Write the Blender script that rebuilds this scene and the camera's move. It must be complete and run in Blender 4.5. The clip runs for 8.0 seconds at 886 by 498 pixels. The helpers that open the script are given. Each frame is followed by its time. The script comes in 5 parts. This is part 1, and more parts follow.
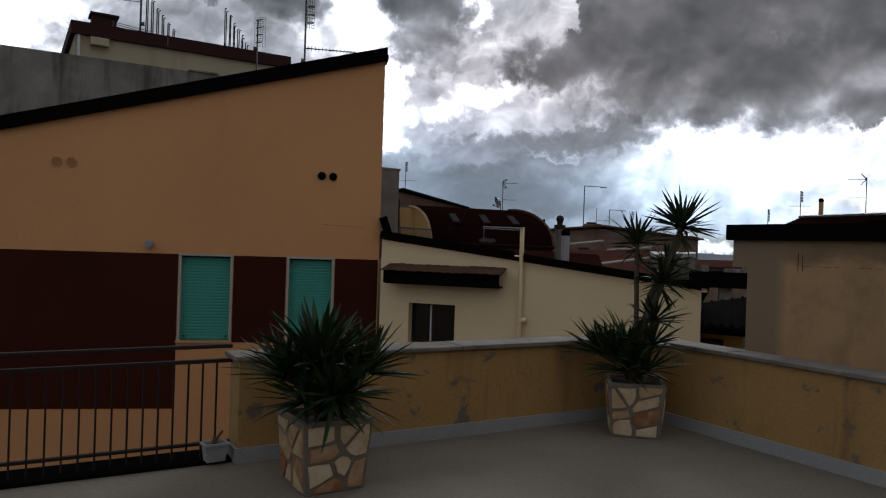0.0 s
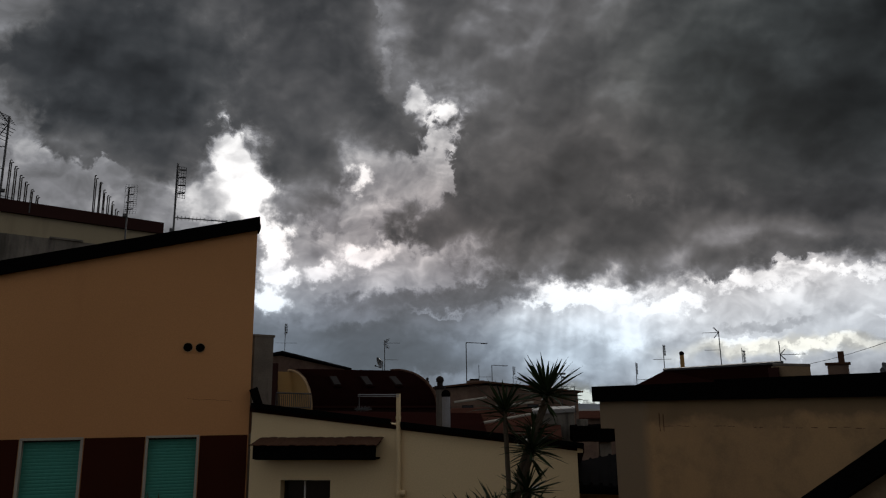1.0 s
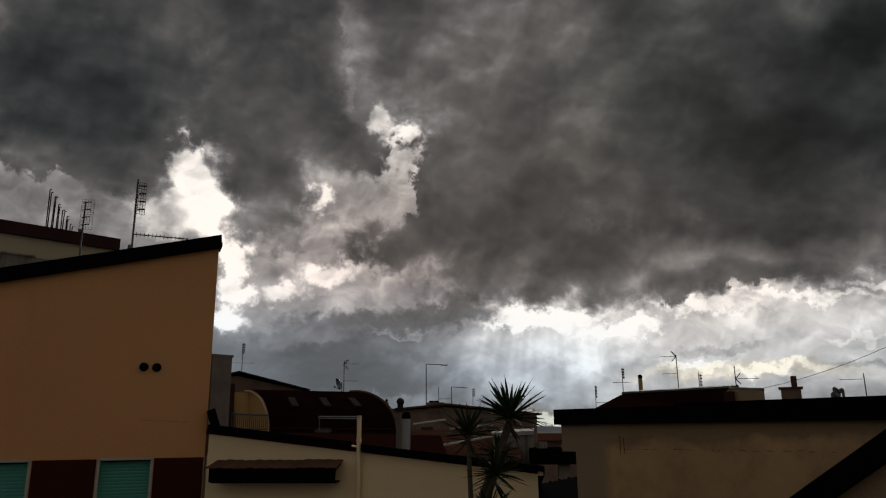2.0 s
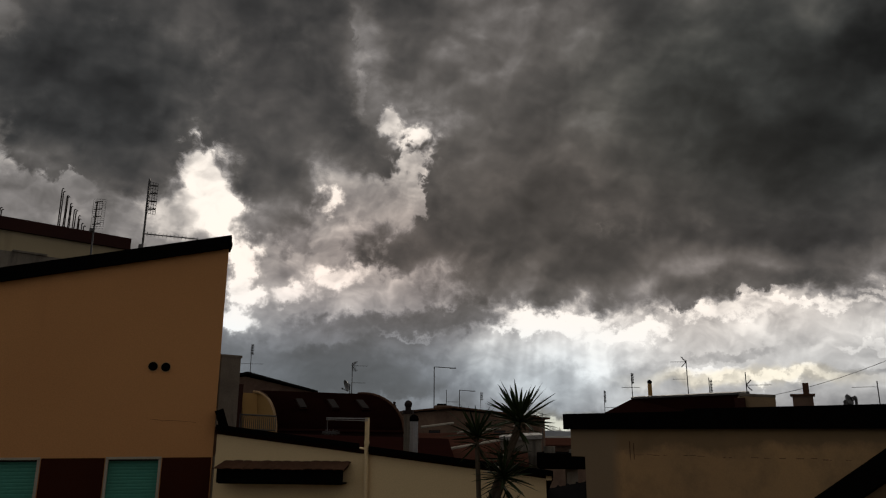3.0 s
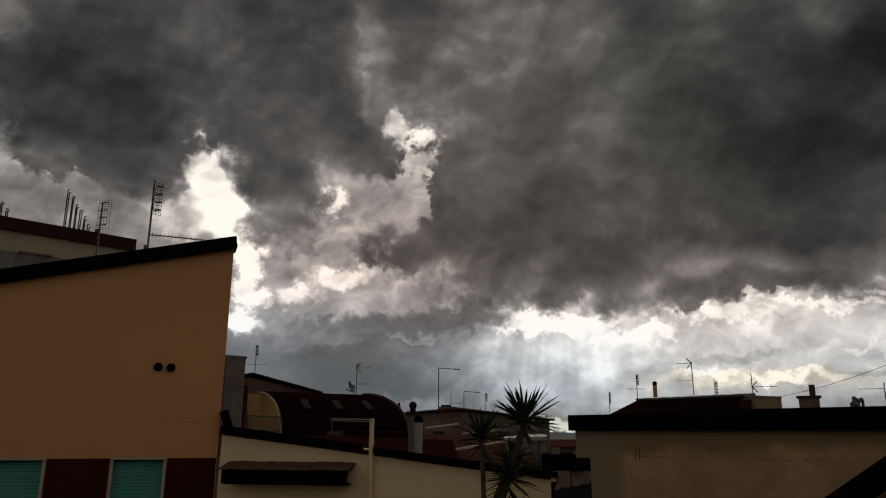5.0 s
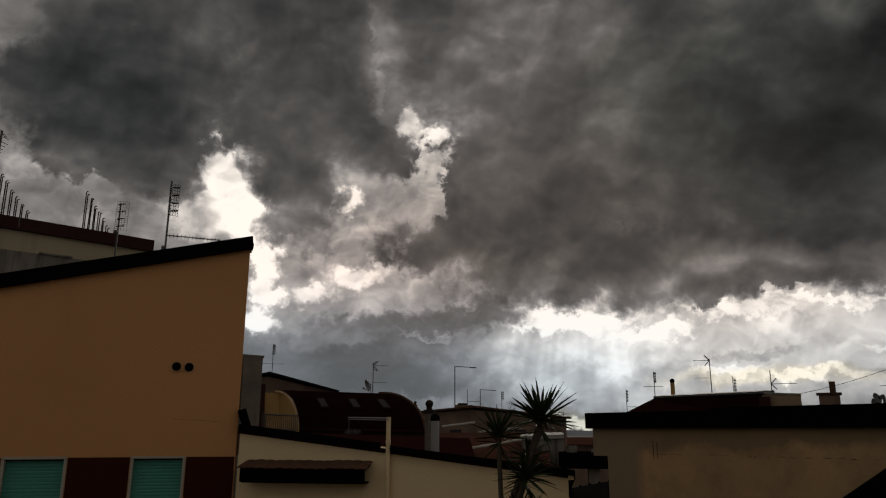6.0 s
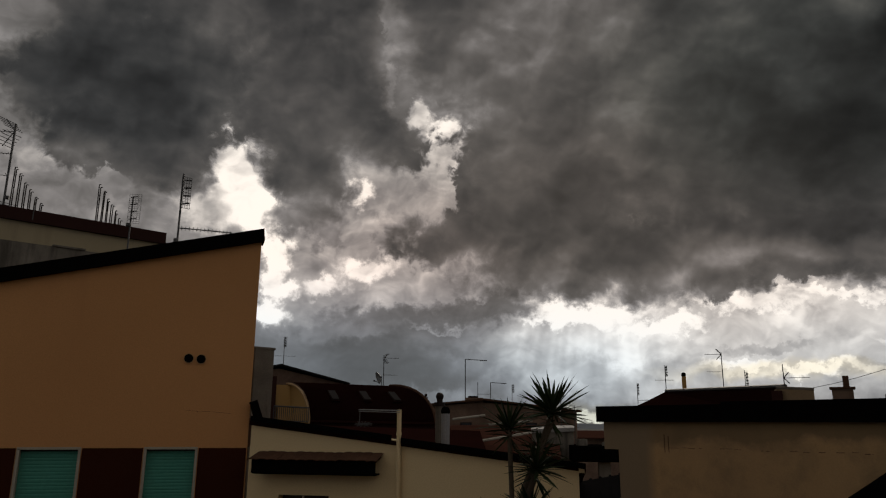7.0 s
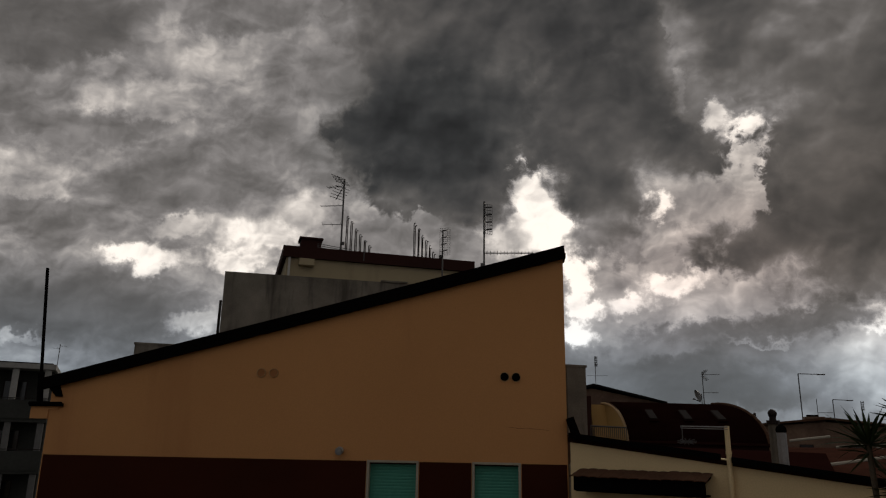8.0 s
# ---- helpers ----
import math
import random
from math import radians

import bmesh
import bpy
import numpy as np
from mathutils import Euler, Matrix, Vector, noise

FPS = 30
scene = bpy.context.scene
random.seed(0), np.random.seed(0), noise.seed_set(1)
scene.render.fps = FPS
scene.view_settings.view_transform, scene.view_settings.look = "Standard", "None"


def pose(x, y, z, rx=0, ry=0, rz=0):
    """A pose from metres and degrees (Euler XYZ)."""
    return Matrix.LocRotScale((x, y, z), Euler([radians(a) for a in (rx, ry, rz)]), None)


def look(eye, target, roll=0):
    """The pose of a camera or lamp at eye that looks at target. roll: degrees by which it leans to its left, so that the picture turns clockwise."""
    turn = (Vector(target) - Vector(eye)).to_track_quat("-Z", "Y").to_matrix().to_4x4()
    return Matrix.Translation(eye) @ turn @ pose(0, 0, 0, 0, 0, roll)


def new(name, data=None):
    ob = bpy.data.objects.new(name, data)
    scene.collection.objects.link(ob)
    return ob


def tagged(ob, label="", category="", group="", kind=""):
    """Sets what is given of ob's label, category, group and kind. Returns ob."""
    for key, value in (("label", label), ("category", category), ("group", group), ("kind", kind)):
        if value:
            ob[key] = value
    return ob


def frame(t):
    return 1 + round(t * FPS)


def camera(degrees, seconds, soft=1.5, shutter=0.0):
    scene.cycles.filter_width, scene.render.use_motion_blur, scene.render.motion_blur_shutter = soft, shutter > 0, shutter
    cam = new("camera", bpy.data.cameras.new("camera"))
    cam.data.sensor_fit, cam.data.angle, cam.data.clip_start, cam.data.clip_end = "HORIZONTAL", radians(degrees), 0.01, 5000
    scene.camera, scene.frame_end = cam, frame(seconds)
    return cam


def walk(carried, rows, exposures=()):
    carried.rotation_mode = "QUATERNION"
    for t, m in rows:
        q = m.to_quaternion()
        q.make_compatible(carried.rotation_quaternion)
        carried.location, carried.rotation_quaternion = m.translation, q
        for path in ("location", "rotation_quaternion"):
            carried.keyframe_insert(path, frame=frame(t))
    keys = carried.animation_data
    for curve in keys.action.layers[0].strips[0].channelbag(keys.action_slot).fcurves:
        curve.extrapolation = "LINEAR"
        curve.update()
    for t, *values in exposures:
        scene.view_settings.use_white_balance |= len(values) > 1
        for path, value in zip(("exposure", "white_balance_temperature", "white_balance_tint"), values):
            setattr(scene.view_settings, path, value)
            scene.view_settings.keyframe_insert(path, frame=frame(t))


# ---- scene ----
cam = camera(62.95, 8.0, soft=1.2)


def aim(x, y, z, yaw, pitch, roll):
    """A camera pose from a place and its yaw, pitch and roll."""
    a, p = radians(yaw), radians(pitch)
    way = Vector((-math.sin(a) * math.cos(p), math.cos(a) * math.cos(p), math.sin(p)))
    return look((x, y, z), Vector((x, y, z)) + way, roll)


walk(cam, [
    (0.0, aim(-0.10, 0.0, 1.513, -9.56, -0.05, 1.88)),
    (0.1, aim(-0.05, 0.0, 1.518, -9.60, 0.43, 2.06)),
    (0.2, aim(-0.03, 0.0, 1.525, -11.30, 1.75, 2.97)),
    (0.3, aim(-0.028, 0.04, 1.548, -12.53, 2.99, 2.50)),
    (0.4, aim(0.003, -0.015, 1.572, -12.61, 4.22, 1.21)),
    (0.5, aim(0.065, -0.028, 1.575, -14.09, 5.89, 0.39)),
    (0.6, aim(0.03, -0.05, 1.596, -15.65, 7.95, -0.80)),
    (0.7, aim(0.050, -0.060, 1.603, -17.15, 9.51, -0.83)),
    (0.8, aim(0.053, -0.052, 1.621, -17.96, 10.77, -0.78)),
    (0.9, aim(0.052, -0.046, 1.633, -18.01, 11.93, -0.55)),
    (1.0, aim(0.047, -0.036, 1.643, -18.60, 12.47, -0.69)),
    (1.2, aim(0.032, -0.064, 1.640, -19.20, 13.45, -0.74)),
    (1.5, aim(-0.01, -0.10, 1.645, -20.23, 13.43, -0.93)),
    (1.7, aim(-0.005, -0.080, 1.649, -21.76, 13.90, -0.60)),
    (2.8, aim(0.0, -0.01, 1.647, -21.20, 14.40, 0.09)),
    (3.0, aim(0.0, -0.01, 1.647, -21.03, 14.33, 0.21)),
    (3.5, aim(0.0, 0.0, 1.645, -21.10, 13.75, 0.36)),
    (4.0, aim(0.0, 0.0, 1.645, -20.98, 13.88, 0.32)),
    (5.5, aim(0.0, 0.0, 1.646, -20.23, 14.54, 0.35)),
    (6.0, aim(0.0, 0.0, 1.645, -19.42, 14.29, 0.19)),
    (6.5, aim(0.0, 0.0, 1.645, -19.27, 14.02, 0.22)),
    (7.0, aim(0.0, 0.01, 1.645, -18.56, 13.73, 0.47)),
    (7.5, aim(0.003, 0.075, 1.640, -9.27, 14.04, 1.55)),
    (8.0, aim(0.016, 0.162, 1.578, 5.66, 15.03, 1.02)),
], exposures=[(0.0, 0.98, 6000, 10), (0.2, 0.84, 6100, 10), (0.5, 0.48, 6100, 10), (0.7, 0.40, 6200, 10), (0.85, 0.19, 6350, 10), (1.0, 0.09, 6500, 10), (1.5, 0.0, 6600, 10), (1.7, 0.0, 6850, 11), (3.0, 0.0, 7350, 12), (7.0, 0.0, 7350, 12), (7.5, 0.02, 7350, 12), (8.0, 0.06, 7300, 12)])

# ---- world: storm clouds with gaps, the sun behind them ----
world = bpy.data.worlds.new("sky")
scene.world = world
world.use_nodes = True
wt = world.node_tree
wt.nodes.clear()


def wnode(kind, operation="", use_clamp=False, interpolation_type="", data_type="", blend_type=""):
    n = wt.nodes.new(kind)
    if operation:
        n.operation = operation
    if use_clamp:
        n.use_clamp = True
    if interpolation_type:
        n.interpolation_type = interpolation_type
    if data_type:
        n.data_type = data_type
    if blend_type:
        n.blend_type = blend_type
    return n


def wmath(op, a, b=None, c=None, clamp=False):
    n = wnode("ShaderNodeMath", operation=op, use_clamp=clamp)
    for k, v in enumerate((a, b, c)):
        if v is None:
            continue
        if isinstance(v, (int, float)):
            n.inputs[k].default_value = v
        else:
            wt.links.new(v, n.inputs[k])
    return n.outputs[0]


def wvec(op, a, b=None):
    n = wnode("ShaderNodeVectorMath", operation=op)
    for k, v in enumerate((a, b)):
        if v is None:
            continue
        if isinstance(v, (tuple, Vector)):
            n.inputs[k].default_value = v
        elif isinstance(v, (int, float)):
            n.inputs[3].default_value = v
        else:
            wt.links.new(v, n.inputs[k])
    return n


CHART_YAW, CHART_PITCH = radians(-21), radians(14)
chart_ahead = Vector((-math.sin(CHART_YAW) * math.cos(CHART_PITCH), math.cos(CHART_YAW) * math.cos(CHART_PITCH), math.sin(CHART_PITCH)))
chart_right = Vector((math.cos(CHART_YAW), math.sin(CHART_YAW), 0))
chart_up = chart_right.cross(chart_ahead)
way = wvec("NORMALIZE", wnode("ShaderNodeTexCoord").outputs["Generated"]).outputs["Vector"]
q_right, q_up, q_ahead = (wvec("DOT_PRODUCT", way, v).outputs["Value"] for v in (chart_right, chart_up, chart_ahead))
spread = wmath("DIVIDE", 114.6, wmath("MAXIMUM", wmath("ADD", q_ahead, 1.0), 0.05))
chart = wnode("ShaderNodeCombineXYZ")
wt.links.new(wmath("MULTIPLY", q_right, spread), chart.inputs[0])
wt.links.new(wmath("MULTIPLY", q_up, spread), chart.inputs[1])
flat = chart.outputs[0]


def wnoise(vector, scale, detail, rough, out="Fac", stretch=None):
    if stretch:
        m = wnode("ShaderNodeMapping")
        m.inputs["Scale"].default_value = stretch
        m.inputs["Rotation"].default_value = (0, 0, 0.22)
        wt.links.new(vector, m.inputs["Vector"])
        vector = m.outputs[0]
    n = wnode("ShaderNodeTexNoise")
    n.inputs["Scale"].default_value, n.inputs["Detail"].default_value, n.inputs["Roughness"].default_value = scale, detail, rough
    wt.links.new(vector, n.inputs["Vector"])
    return n.outputs[out]


# pushes of the chart by noise, for drifting and for torn shapes
def pushed(scale, detail, rough, by):
    away = wvec("SUBTRACT", wnoise(flat, scale, detail, rough, "Color"), (0.5, 0.5, 0.5)).outputs[0]
    return wvec("ADD", flat, wvec("MULTIPLY", away, (by, by, 0)).outputs[0]).outputs[0]


billow = pushed(0.16, 3, 0.45, 5.0)
drift = pushed(0.30, 6, 0.5, 3.4)
shreds = wvec("ADD", drift, wvec("SUBTRACT", pushed(0.9, 8, 0.62, 3.0), flat).outputs[0]).outputs[0]

# log2 of the luminance, beginning with the even grey of the far cover
cover = [wmath("MULTIPLY_ADD", wnoise(pushed(0.30, 8, 0.58, 5.0), 0.11, 8, 0.54, stretch=(0.5, 1.1, 1)), 5.0, -4.75)]


def disc(vector, u, v, ru, rv, turn, reach):
    """One at the middle of an oval, falling evenly to nothing at reach times its radii."""
    n = wnode("ShaderNodeTexGradient")
    n.gradient_type = "SPHERICAL"
    place = n.texture_mapping
    place.vector_type = "TEXTURE"
    place.translation, place.rotation, place.scale = (u, v, 0), (0, 0, radians(-turn)), (ru * reach, rv * reach, 1)
    wt.links.new(vector, n.inputs["Vector"])
    return n.outputs["Fac"]


def ramp(value, lo, hi, to_lo, to_hi):
    n = wnode("ShaderNodeMapRange", interpolation_type="SMOOTHSTEP")
    for k, v in enumerate((lo, hi, to_lo, to_hi)):
        n.inputs[k + 1].default_value = v
    wt.links.new(value, n.inputs[0])
    return n.outputs[0]


def blend(fac, a, b):
    n = wnode("ShaderNodeMix", data_type="FLOAT")
    wt.links.new(fac, n.inputs[0])
    wt.links.new(a, n.inputs[2])
    if isinstance(b, (int, float)):
        n.inputs[3].default_value = b
    else:
        wt.links.new(b, n.inputs[3])
    return n.outputs[0]


def patch(u, v, ru, rv, turn, level, amount=1.0):
    """A lighter gap or a darker fold with a soft edge."""
    cover.append(blend(ramp(disc(shreds if min(ru, rv) < 2.2 else drift, u, v, ru, rv, turn, 1.5), 0.04, 0.62, 0.0, amount), cover[-1], level))


def fold(u, v, ru, rv, turn, gain):
    """A swelling of a bank that is lighter or darker by so many stops."""
    cover.append(wmath("ADD", cover[-1], ramp(disc(drift, u, v, ru, rv, turn, 1.6), 0.0, 0.8, 0.0, gain)))


# the outline of a bank of cloud: large heads with small torn ones on them; here crisp, there soft
heads = wmath("MULTIPLY_ADD", wnoise(flat, 0.26, 3, 0.5), 4.0, -2.0)
tatters = wmath("MULTIPLY_ADD", wnoise(pushed(0.5, 4, 0.5, 1.6), 0.85, 9, 0.6), 3.0, -1.5)
outline = wmath("ADD", heads, tatters)
crisp = ramp(wnoise(flat, 0.10, 2, 0.5), 0.36, 0.64, 0.22, 1.3)
# folds inside the clouds: broad swells, and curls that are lighter on the side of the low sun
swell = wmath("MULTIPLY_ADD", wnoise(billow, 0.085, 2, 0.45), 2.4, -1.2)
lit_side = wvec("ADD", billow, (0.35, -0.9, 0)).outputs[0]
curl = wmath("MULTIPLY", wmath("SUBTRACT", wnoise(lit_side, 0.17, 3, 0.42), wnoise(billow, 0.17, 3, 0.42)), 3.0)
soft_heads = wmath("MULTIPLY_ADD", wnoise(pushed(0.3, 3, 0.45, 3.0), 0.22, 3, 0.45, stretch=(0.8, 1.15, 1)), 2.2, -1.1)
lumps = pushed(0.25, 4, 0.5, 3.2)
relief = wmath("MULTIPLY", wmath("SUBTRACT", wnoise(wvec("ADD", lumps, (0.15, -0.4, 0)).outputs[0], 0.34, 3, 0.45), wnoise(lumps, 0.34, 3, 0.45)), 3.2)
grain = wmath("ADD", wmath("ADD", swell, curl), soft_heads)


def bank(lobes, level):
    """A dark cloud made of lobes (u, v, ru, rv, turn), thinner and lighter towards its edge."""
    field = None
    for lobe in lobes:
        d = wmath("MULTIPLY_ADD", disc(flat, *lobe, 4.0), -4 * min(lobe[2:4]), 3 * min(lobe[2:4]))
        if field is None:
            field = d
        else:
            field = wmath("SMOOTH_MIN", field, d, 1.5)
    torn = wmath("ADD", field, outline)
    fac = ramp(wmath("DIVIDE", torn, crisp), -1.0, 0.5, 1.0, 0.0)
    inside = wmath("ADD", wmath("ADD", grain, level), ramp(torn, -2.4, 0.0, 0.0, 0.5))
    cover.append(blend(fac, cover[-1], inside))


# the light behind the banks
patch(-44.9, 22.1, 5.05, 2.30, 7, -1.5)
patch(-55.2, 24.6, 7.34, 3.02, 6, -3.2)
patch(-53.0, 16.0, 8.51, 1.70, 6, -2.6)
patch(-39.7, 24.4, 6.95, 2.08, 8, -2.6)
patch(-48.6, 17.7, 4.57, 1.37, 6, -1.7)
patch(-57.6, 0.6, 9.26, 2.43, 6, -3.1)
patch(-48.4, 10.4, 5.56, 1.85, 6, -2.7)
patch(-59.1, 11.4, 2.59, 0.78, 6, -1.5)
patch(-47.4, 6.8, 5.14, 0.84, 6, -1.3)
patch(-51.1, 4.4, 3.67, 1.10, 6, -0.6)
patch(-41.4, 5.4, 3.33, 1.62, 6, -0.7)
patch(-43.5, 3.2, 2.84, 0.95, 6, -0.7)
patch(-53.4, 7.4, 3.17, 1.36, 6, -2.3)
patch(-61.4, -1.3, 2.14, 0.51, 6, -1.7)
patch(-47.2, -1.7, 2.34, 1.12, 5, -1.5)
patch(-35.3, 15.2, 2.85, 2.85, 7, -2.3)
patch(-36.5, 19.1, 3.30, 2.83, 8, -2.4)
patch(-40.0, 12.4, 2.37, 1.90, 7, -2.5)
patch(-37.3, 7.2, 2.39, 1.15, 6, -1.4)
patch(-58.3, 20.7, 4.69, 1.07, 5, -2.4)
patch(-50.7, 20.9, 2.69, 1.17, 6, -1.9)
patch(-31.2, 22.1, 2.80, 2.80, 9, -2.6)
patch(-30.0, 4.0, 7.98, 1.81, -2, -2.5)
patch(-25.6, 2.0, 5.00, 1.31, -1, -2.1)
patch(-20.8, 2.7, 2.02, 1.46, -1, -1.2)
patch(-9.4, -1.6, 8.77, 6.58, 0, -1.8)
patch(-3.7, 4.7, 4.45, 3.56, -1, -1.9)
patch(-32.5, 17.9, 3.16, 2.46, -5, -2.8)
patch(-5.6, 16.4, 3.48, 6.09, -1, -3.4)
patch(-4.1, 12.3, 2.64, 4.40, -1, -3.0)
patch(-13.7, -4.7, 2.57, 3.00, 0, -1.7)
patch(-6.3, -3.4, 4.87, 2.22, 0, -1.6)
patch(-13.3, -0.3, 1.72, 2.58, 0, -1.7)
patch(-8.0, -9.1, 14.03, 2.19, 0, -3.1)
patch(-0.9, -7.3, 5.35, 1.34, 0, -2.8)
patch(-15.7, -9.0, 5.04, 2.52, 1, -2.6)
patch(-7.1, -11.9, 11.39, 0.61, 0, -2.3)
patch(1.8, -11.3, 2.66, 0.71, -1, -2.6)
patch(20.3, -7.4, 19.49, 3.65, -2, -1.0)
patch(29.9, -7.1, 6.90, 2.54, -2, -1.1)
patch(8.8, -9.0, 6.56, 3.06, -1, -1.2)
patch(12.3, -7.2, 5.17, 1.72, -1, -0.7)
patch(26.2, -5.9, 6.10, 0.92, -2, -1.0)
patch(15.7, -11.0, 8.40, 0.84, -2, -1.4)
patch(7.5, -13.1, 4.80, 0.44, -1, -0.8)
patch(20.2, -9.1, 2.43, 0.36, -2, -0.5)
patch(25.2, -9.5, 2.89, 0.46, -3, -0.4)
patch(31.0, -6.6, 2.15, 0.29, -2, -0.7)
patch(31.3, -8.6, 2.85, 0.36, -3, -1.5)
patch(21.9, -7.8, 2.80, 0.48, -2, -1.5)
# bright gaps where the sun stands behind
patch(-17.9, 5.6, 2.32, 3.73, -1, -0.2)
patch(-16.7, 3.2, 1.68, 2.93, -1, -0.0)
patch(-15.5, -0.3, 1.10, 2.96, 0, -0.0)
patch(-18.9, 8.5, 1.39, 1.64, -2, -0.4)
patch(-15.4, -3.2, 1.44, 0.93, 0, -0.1)
patch(-15.9, -5.2, 1.35, 0.93, 0, -0.2)
patch(-9.2, 4.2, 1.31, 0.88, -1, -0.2)
patch(-8.3, -1.6, 2.20, 0.97, 0, -0.4)
patch(-11.6, -3.0, 1.56, 0.69, 0, -0.7)
patch(-2.9, -6.4, 2.67, 0.40, 0, -1.3)
patch(-2.1, 9.3, 1.51, 0.98, -1, -1.0)
patch(-1.2, 6.7, 0.53, 1.78, 0, -1.0)
patch(-3.0, 6.0, 1.78, 2.23, -1, -1.4)
patch(-4.1, 10.2, 0.88, 1.06, -1, -1.4)
patch(-6.3, 13.0, 0.61, 1.75, -1, -2.5)
patch(7.5, -5.0, 6.62, 0.88, -1, 0.0)
patch(14.5, -6.3, 2.98, 0.55, -1, -0.0)
patch(19.5, -4.4, 4.92, 0.57, -1, -0.4)
patch(27.4, -3.6, 4.89, 0.38, -1, -0.6)
patch(31.4, -2.5, 2.14, 0.36, -1, -0.8)
# a grey streak below the gap
patch(-4.9, -5.7, 7.10, 0.89, 0, -2.9, 0.85)
patch(0.8, -4.9, 4.02, 0.89, 0, -3.2, 0.85)
patch(-9.8, -6.5, 3.93, 0.61, 0, -2.5, 0.85)
patch(-11.2, 0.6, 1.04, 1.04, 0, -2.6, 0.85)
patch(-13.3, 2.4, 2.58, 1.29, -1, -2.8, 0.85)
# the bank on the side of the orange building
bank([
    (-24.5, 13.5, 8.85, 5.38, -3),
    (-16.2, 22.0, 17.05, 6.90, -3),
    (-23.8, 7.5, 4.50, 3.72, -2),
    (-28.8, 8.6, 4.59, 2.94, -3),
    (-12.8, 11.5, 6.40, 5.97, -2),
    (-7.4, 8.2, 4.39, 2.42, -1),
    (-12.7, 5.9, 3.66, 3.66, -1),
    (-8.5, 16.7, 3.66, 4.30, -2),
    (-31.3, 13.0, 3.56, 3.56, 7),
    (-27.1, 18.2, 4.20, 4.20, 9),
], -3.9)
# the great bank over the bare rendered building
bank([
    (3.3, 17.3, 10.24, 7.84, 0),
    (5.7, 5.6, 7.09, 8.42, 0),
    (-1.0, 0.5, 6.71, 2.15, 8),
    (6.2, -1.5, 8.43, 3.10, 0),
    (13.6, -0.8, 11.15, 3.65, 0),
    (24.3, 1.0, 13.28, 3.91, 0),
    (21.9, 13.5, 22.13, 13.04, 2),
    (33.5, 2.9, 8.97, 3.79, 0),
    (0.6, 26.8, 16.88, 8.44, 0),
], -3.8)
# darker and lighter folds of the two banks
fold(-26.4, 13.4, 7.15, 4.14, -4, -0.58)
fold(-23.2, 7.3, 4.33, 2.76, -2, -0.45)
fold(-13.6, 16.1, 4.62, 4.20, -2, 0.26)
fold(-9.8, 9.4, 5.21, 3.04, -1, -0.12)
fold(-29.6, 7.5, 1.82, 1.46, -3, 0.78)
fold(-14.6, 9.5, 1.69, 1.27, -2, 0.40)
fold(-6.3, 16.3, 1.74, 2.60, -1, 0.90)
fold(-13.3, 4.6, 2.57, 2.14, -1, 0.33)
fold(5.0, 17.7, 5.64, 3.47, 0, 0.78)
fold(-0.6, 12.6, 3.97, 3.09, 0, 0.72)
fold(5.1, 13.0, 3.07, 1.75, 0, 0.26)
fold(11.1, 16.4, 2.55, 2.55, 1, 0.90)
fold(9.5, 10.4, 3.04, 2.61, 0, 0.04)
fold(2.6, 6.1, 3.12, 4.01, 0, 0.53)
fold(12.2, 6.5, 5.17, 2.15, 0, 0.19)
fold(7.5, 0.7, 7.95, 1.77, 0, -0.12)
fold(18.2, 4.7, 6.62, 1.66, 0, -0.20)
fold(16.3, 12.0, 3.75, 3.33, 1, 0.33)
fold(19.4, 16.1, 4.83, 3.22, 2, 0.04)
fold(25.9, 11.7, 9.87, 7.21, 2, -0.72)
fold(28.0, 13.7, 5.53, 3.32, 3, -0.72)
fold(27.9, 8.0, 7.07, 2.60, 2, -0.91)
fold(31.4, 16.2, 2.45, 2.45, 4, -1.33)
fold(23.5, 1.7, 7.49, 1.18, 0, -0.45)
fold(27.4, -0.5, 8.28, 0.90, -1, 0.66)
fold(20.3, -1.4, 6.51, 0.98, -1, 0.19)
fold(13.2, -4.1, 6.02, 0.77, -1, 0.11)
fold(24.3, -3.0, 5.86, 0.55, -1, 0.19)
fold(16.1, 1.7, 5.06, 1.01, 0, -0.12)
fold(9.7, -2.8, 6.57, 0.79, -1, 0.46)
fold(-1.9, 0.7, 4.92, 1.07, 0, 0.26)

# beams of light that fall from the gap
beam_u = wmath("SUBTRACT", wmath("DIVIDE", q_right, q_ahead), 0.155)
beam_v = wmath("SUBTRACT", 0.20, wmath("DIVIDE", q_up, q_ahead))
beam_turn = wnode("ShaderNodeCombineXYZ")
wt.links.new(wmath("DIVIDE", beam_u, wmath("MAXIMUM", beam_v, 0.05)), beam_turn.inputs[0])
beams = wnoise(beam_turn.outputs[0], 9.0, 2, 0.5)
beam_area = ramp(disc(flat, 8.8, -8.0, 7.0, 4.6, 0, 1.3), 0.0, 0.85, 0.0, 1.0)
cover.append(wmath("ADD", cover[-1], wmath("MULTIPLY", wmath("MULTIPLY_ADD", beams, 2.6, -1.2), beam_area)))

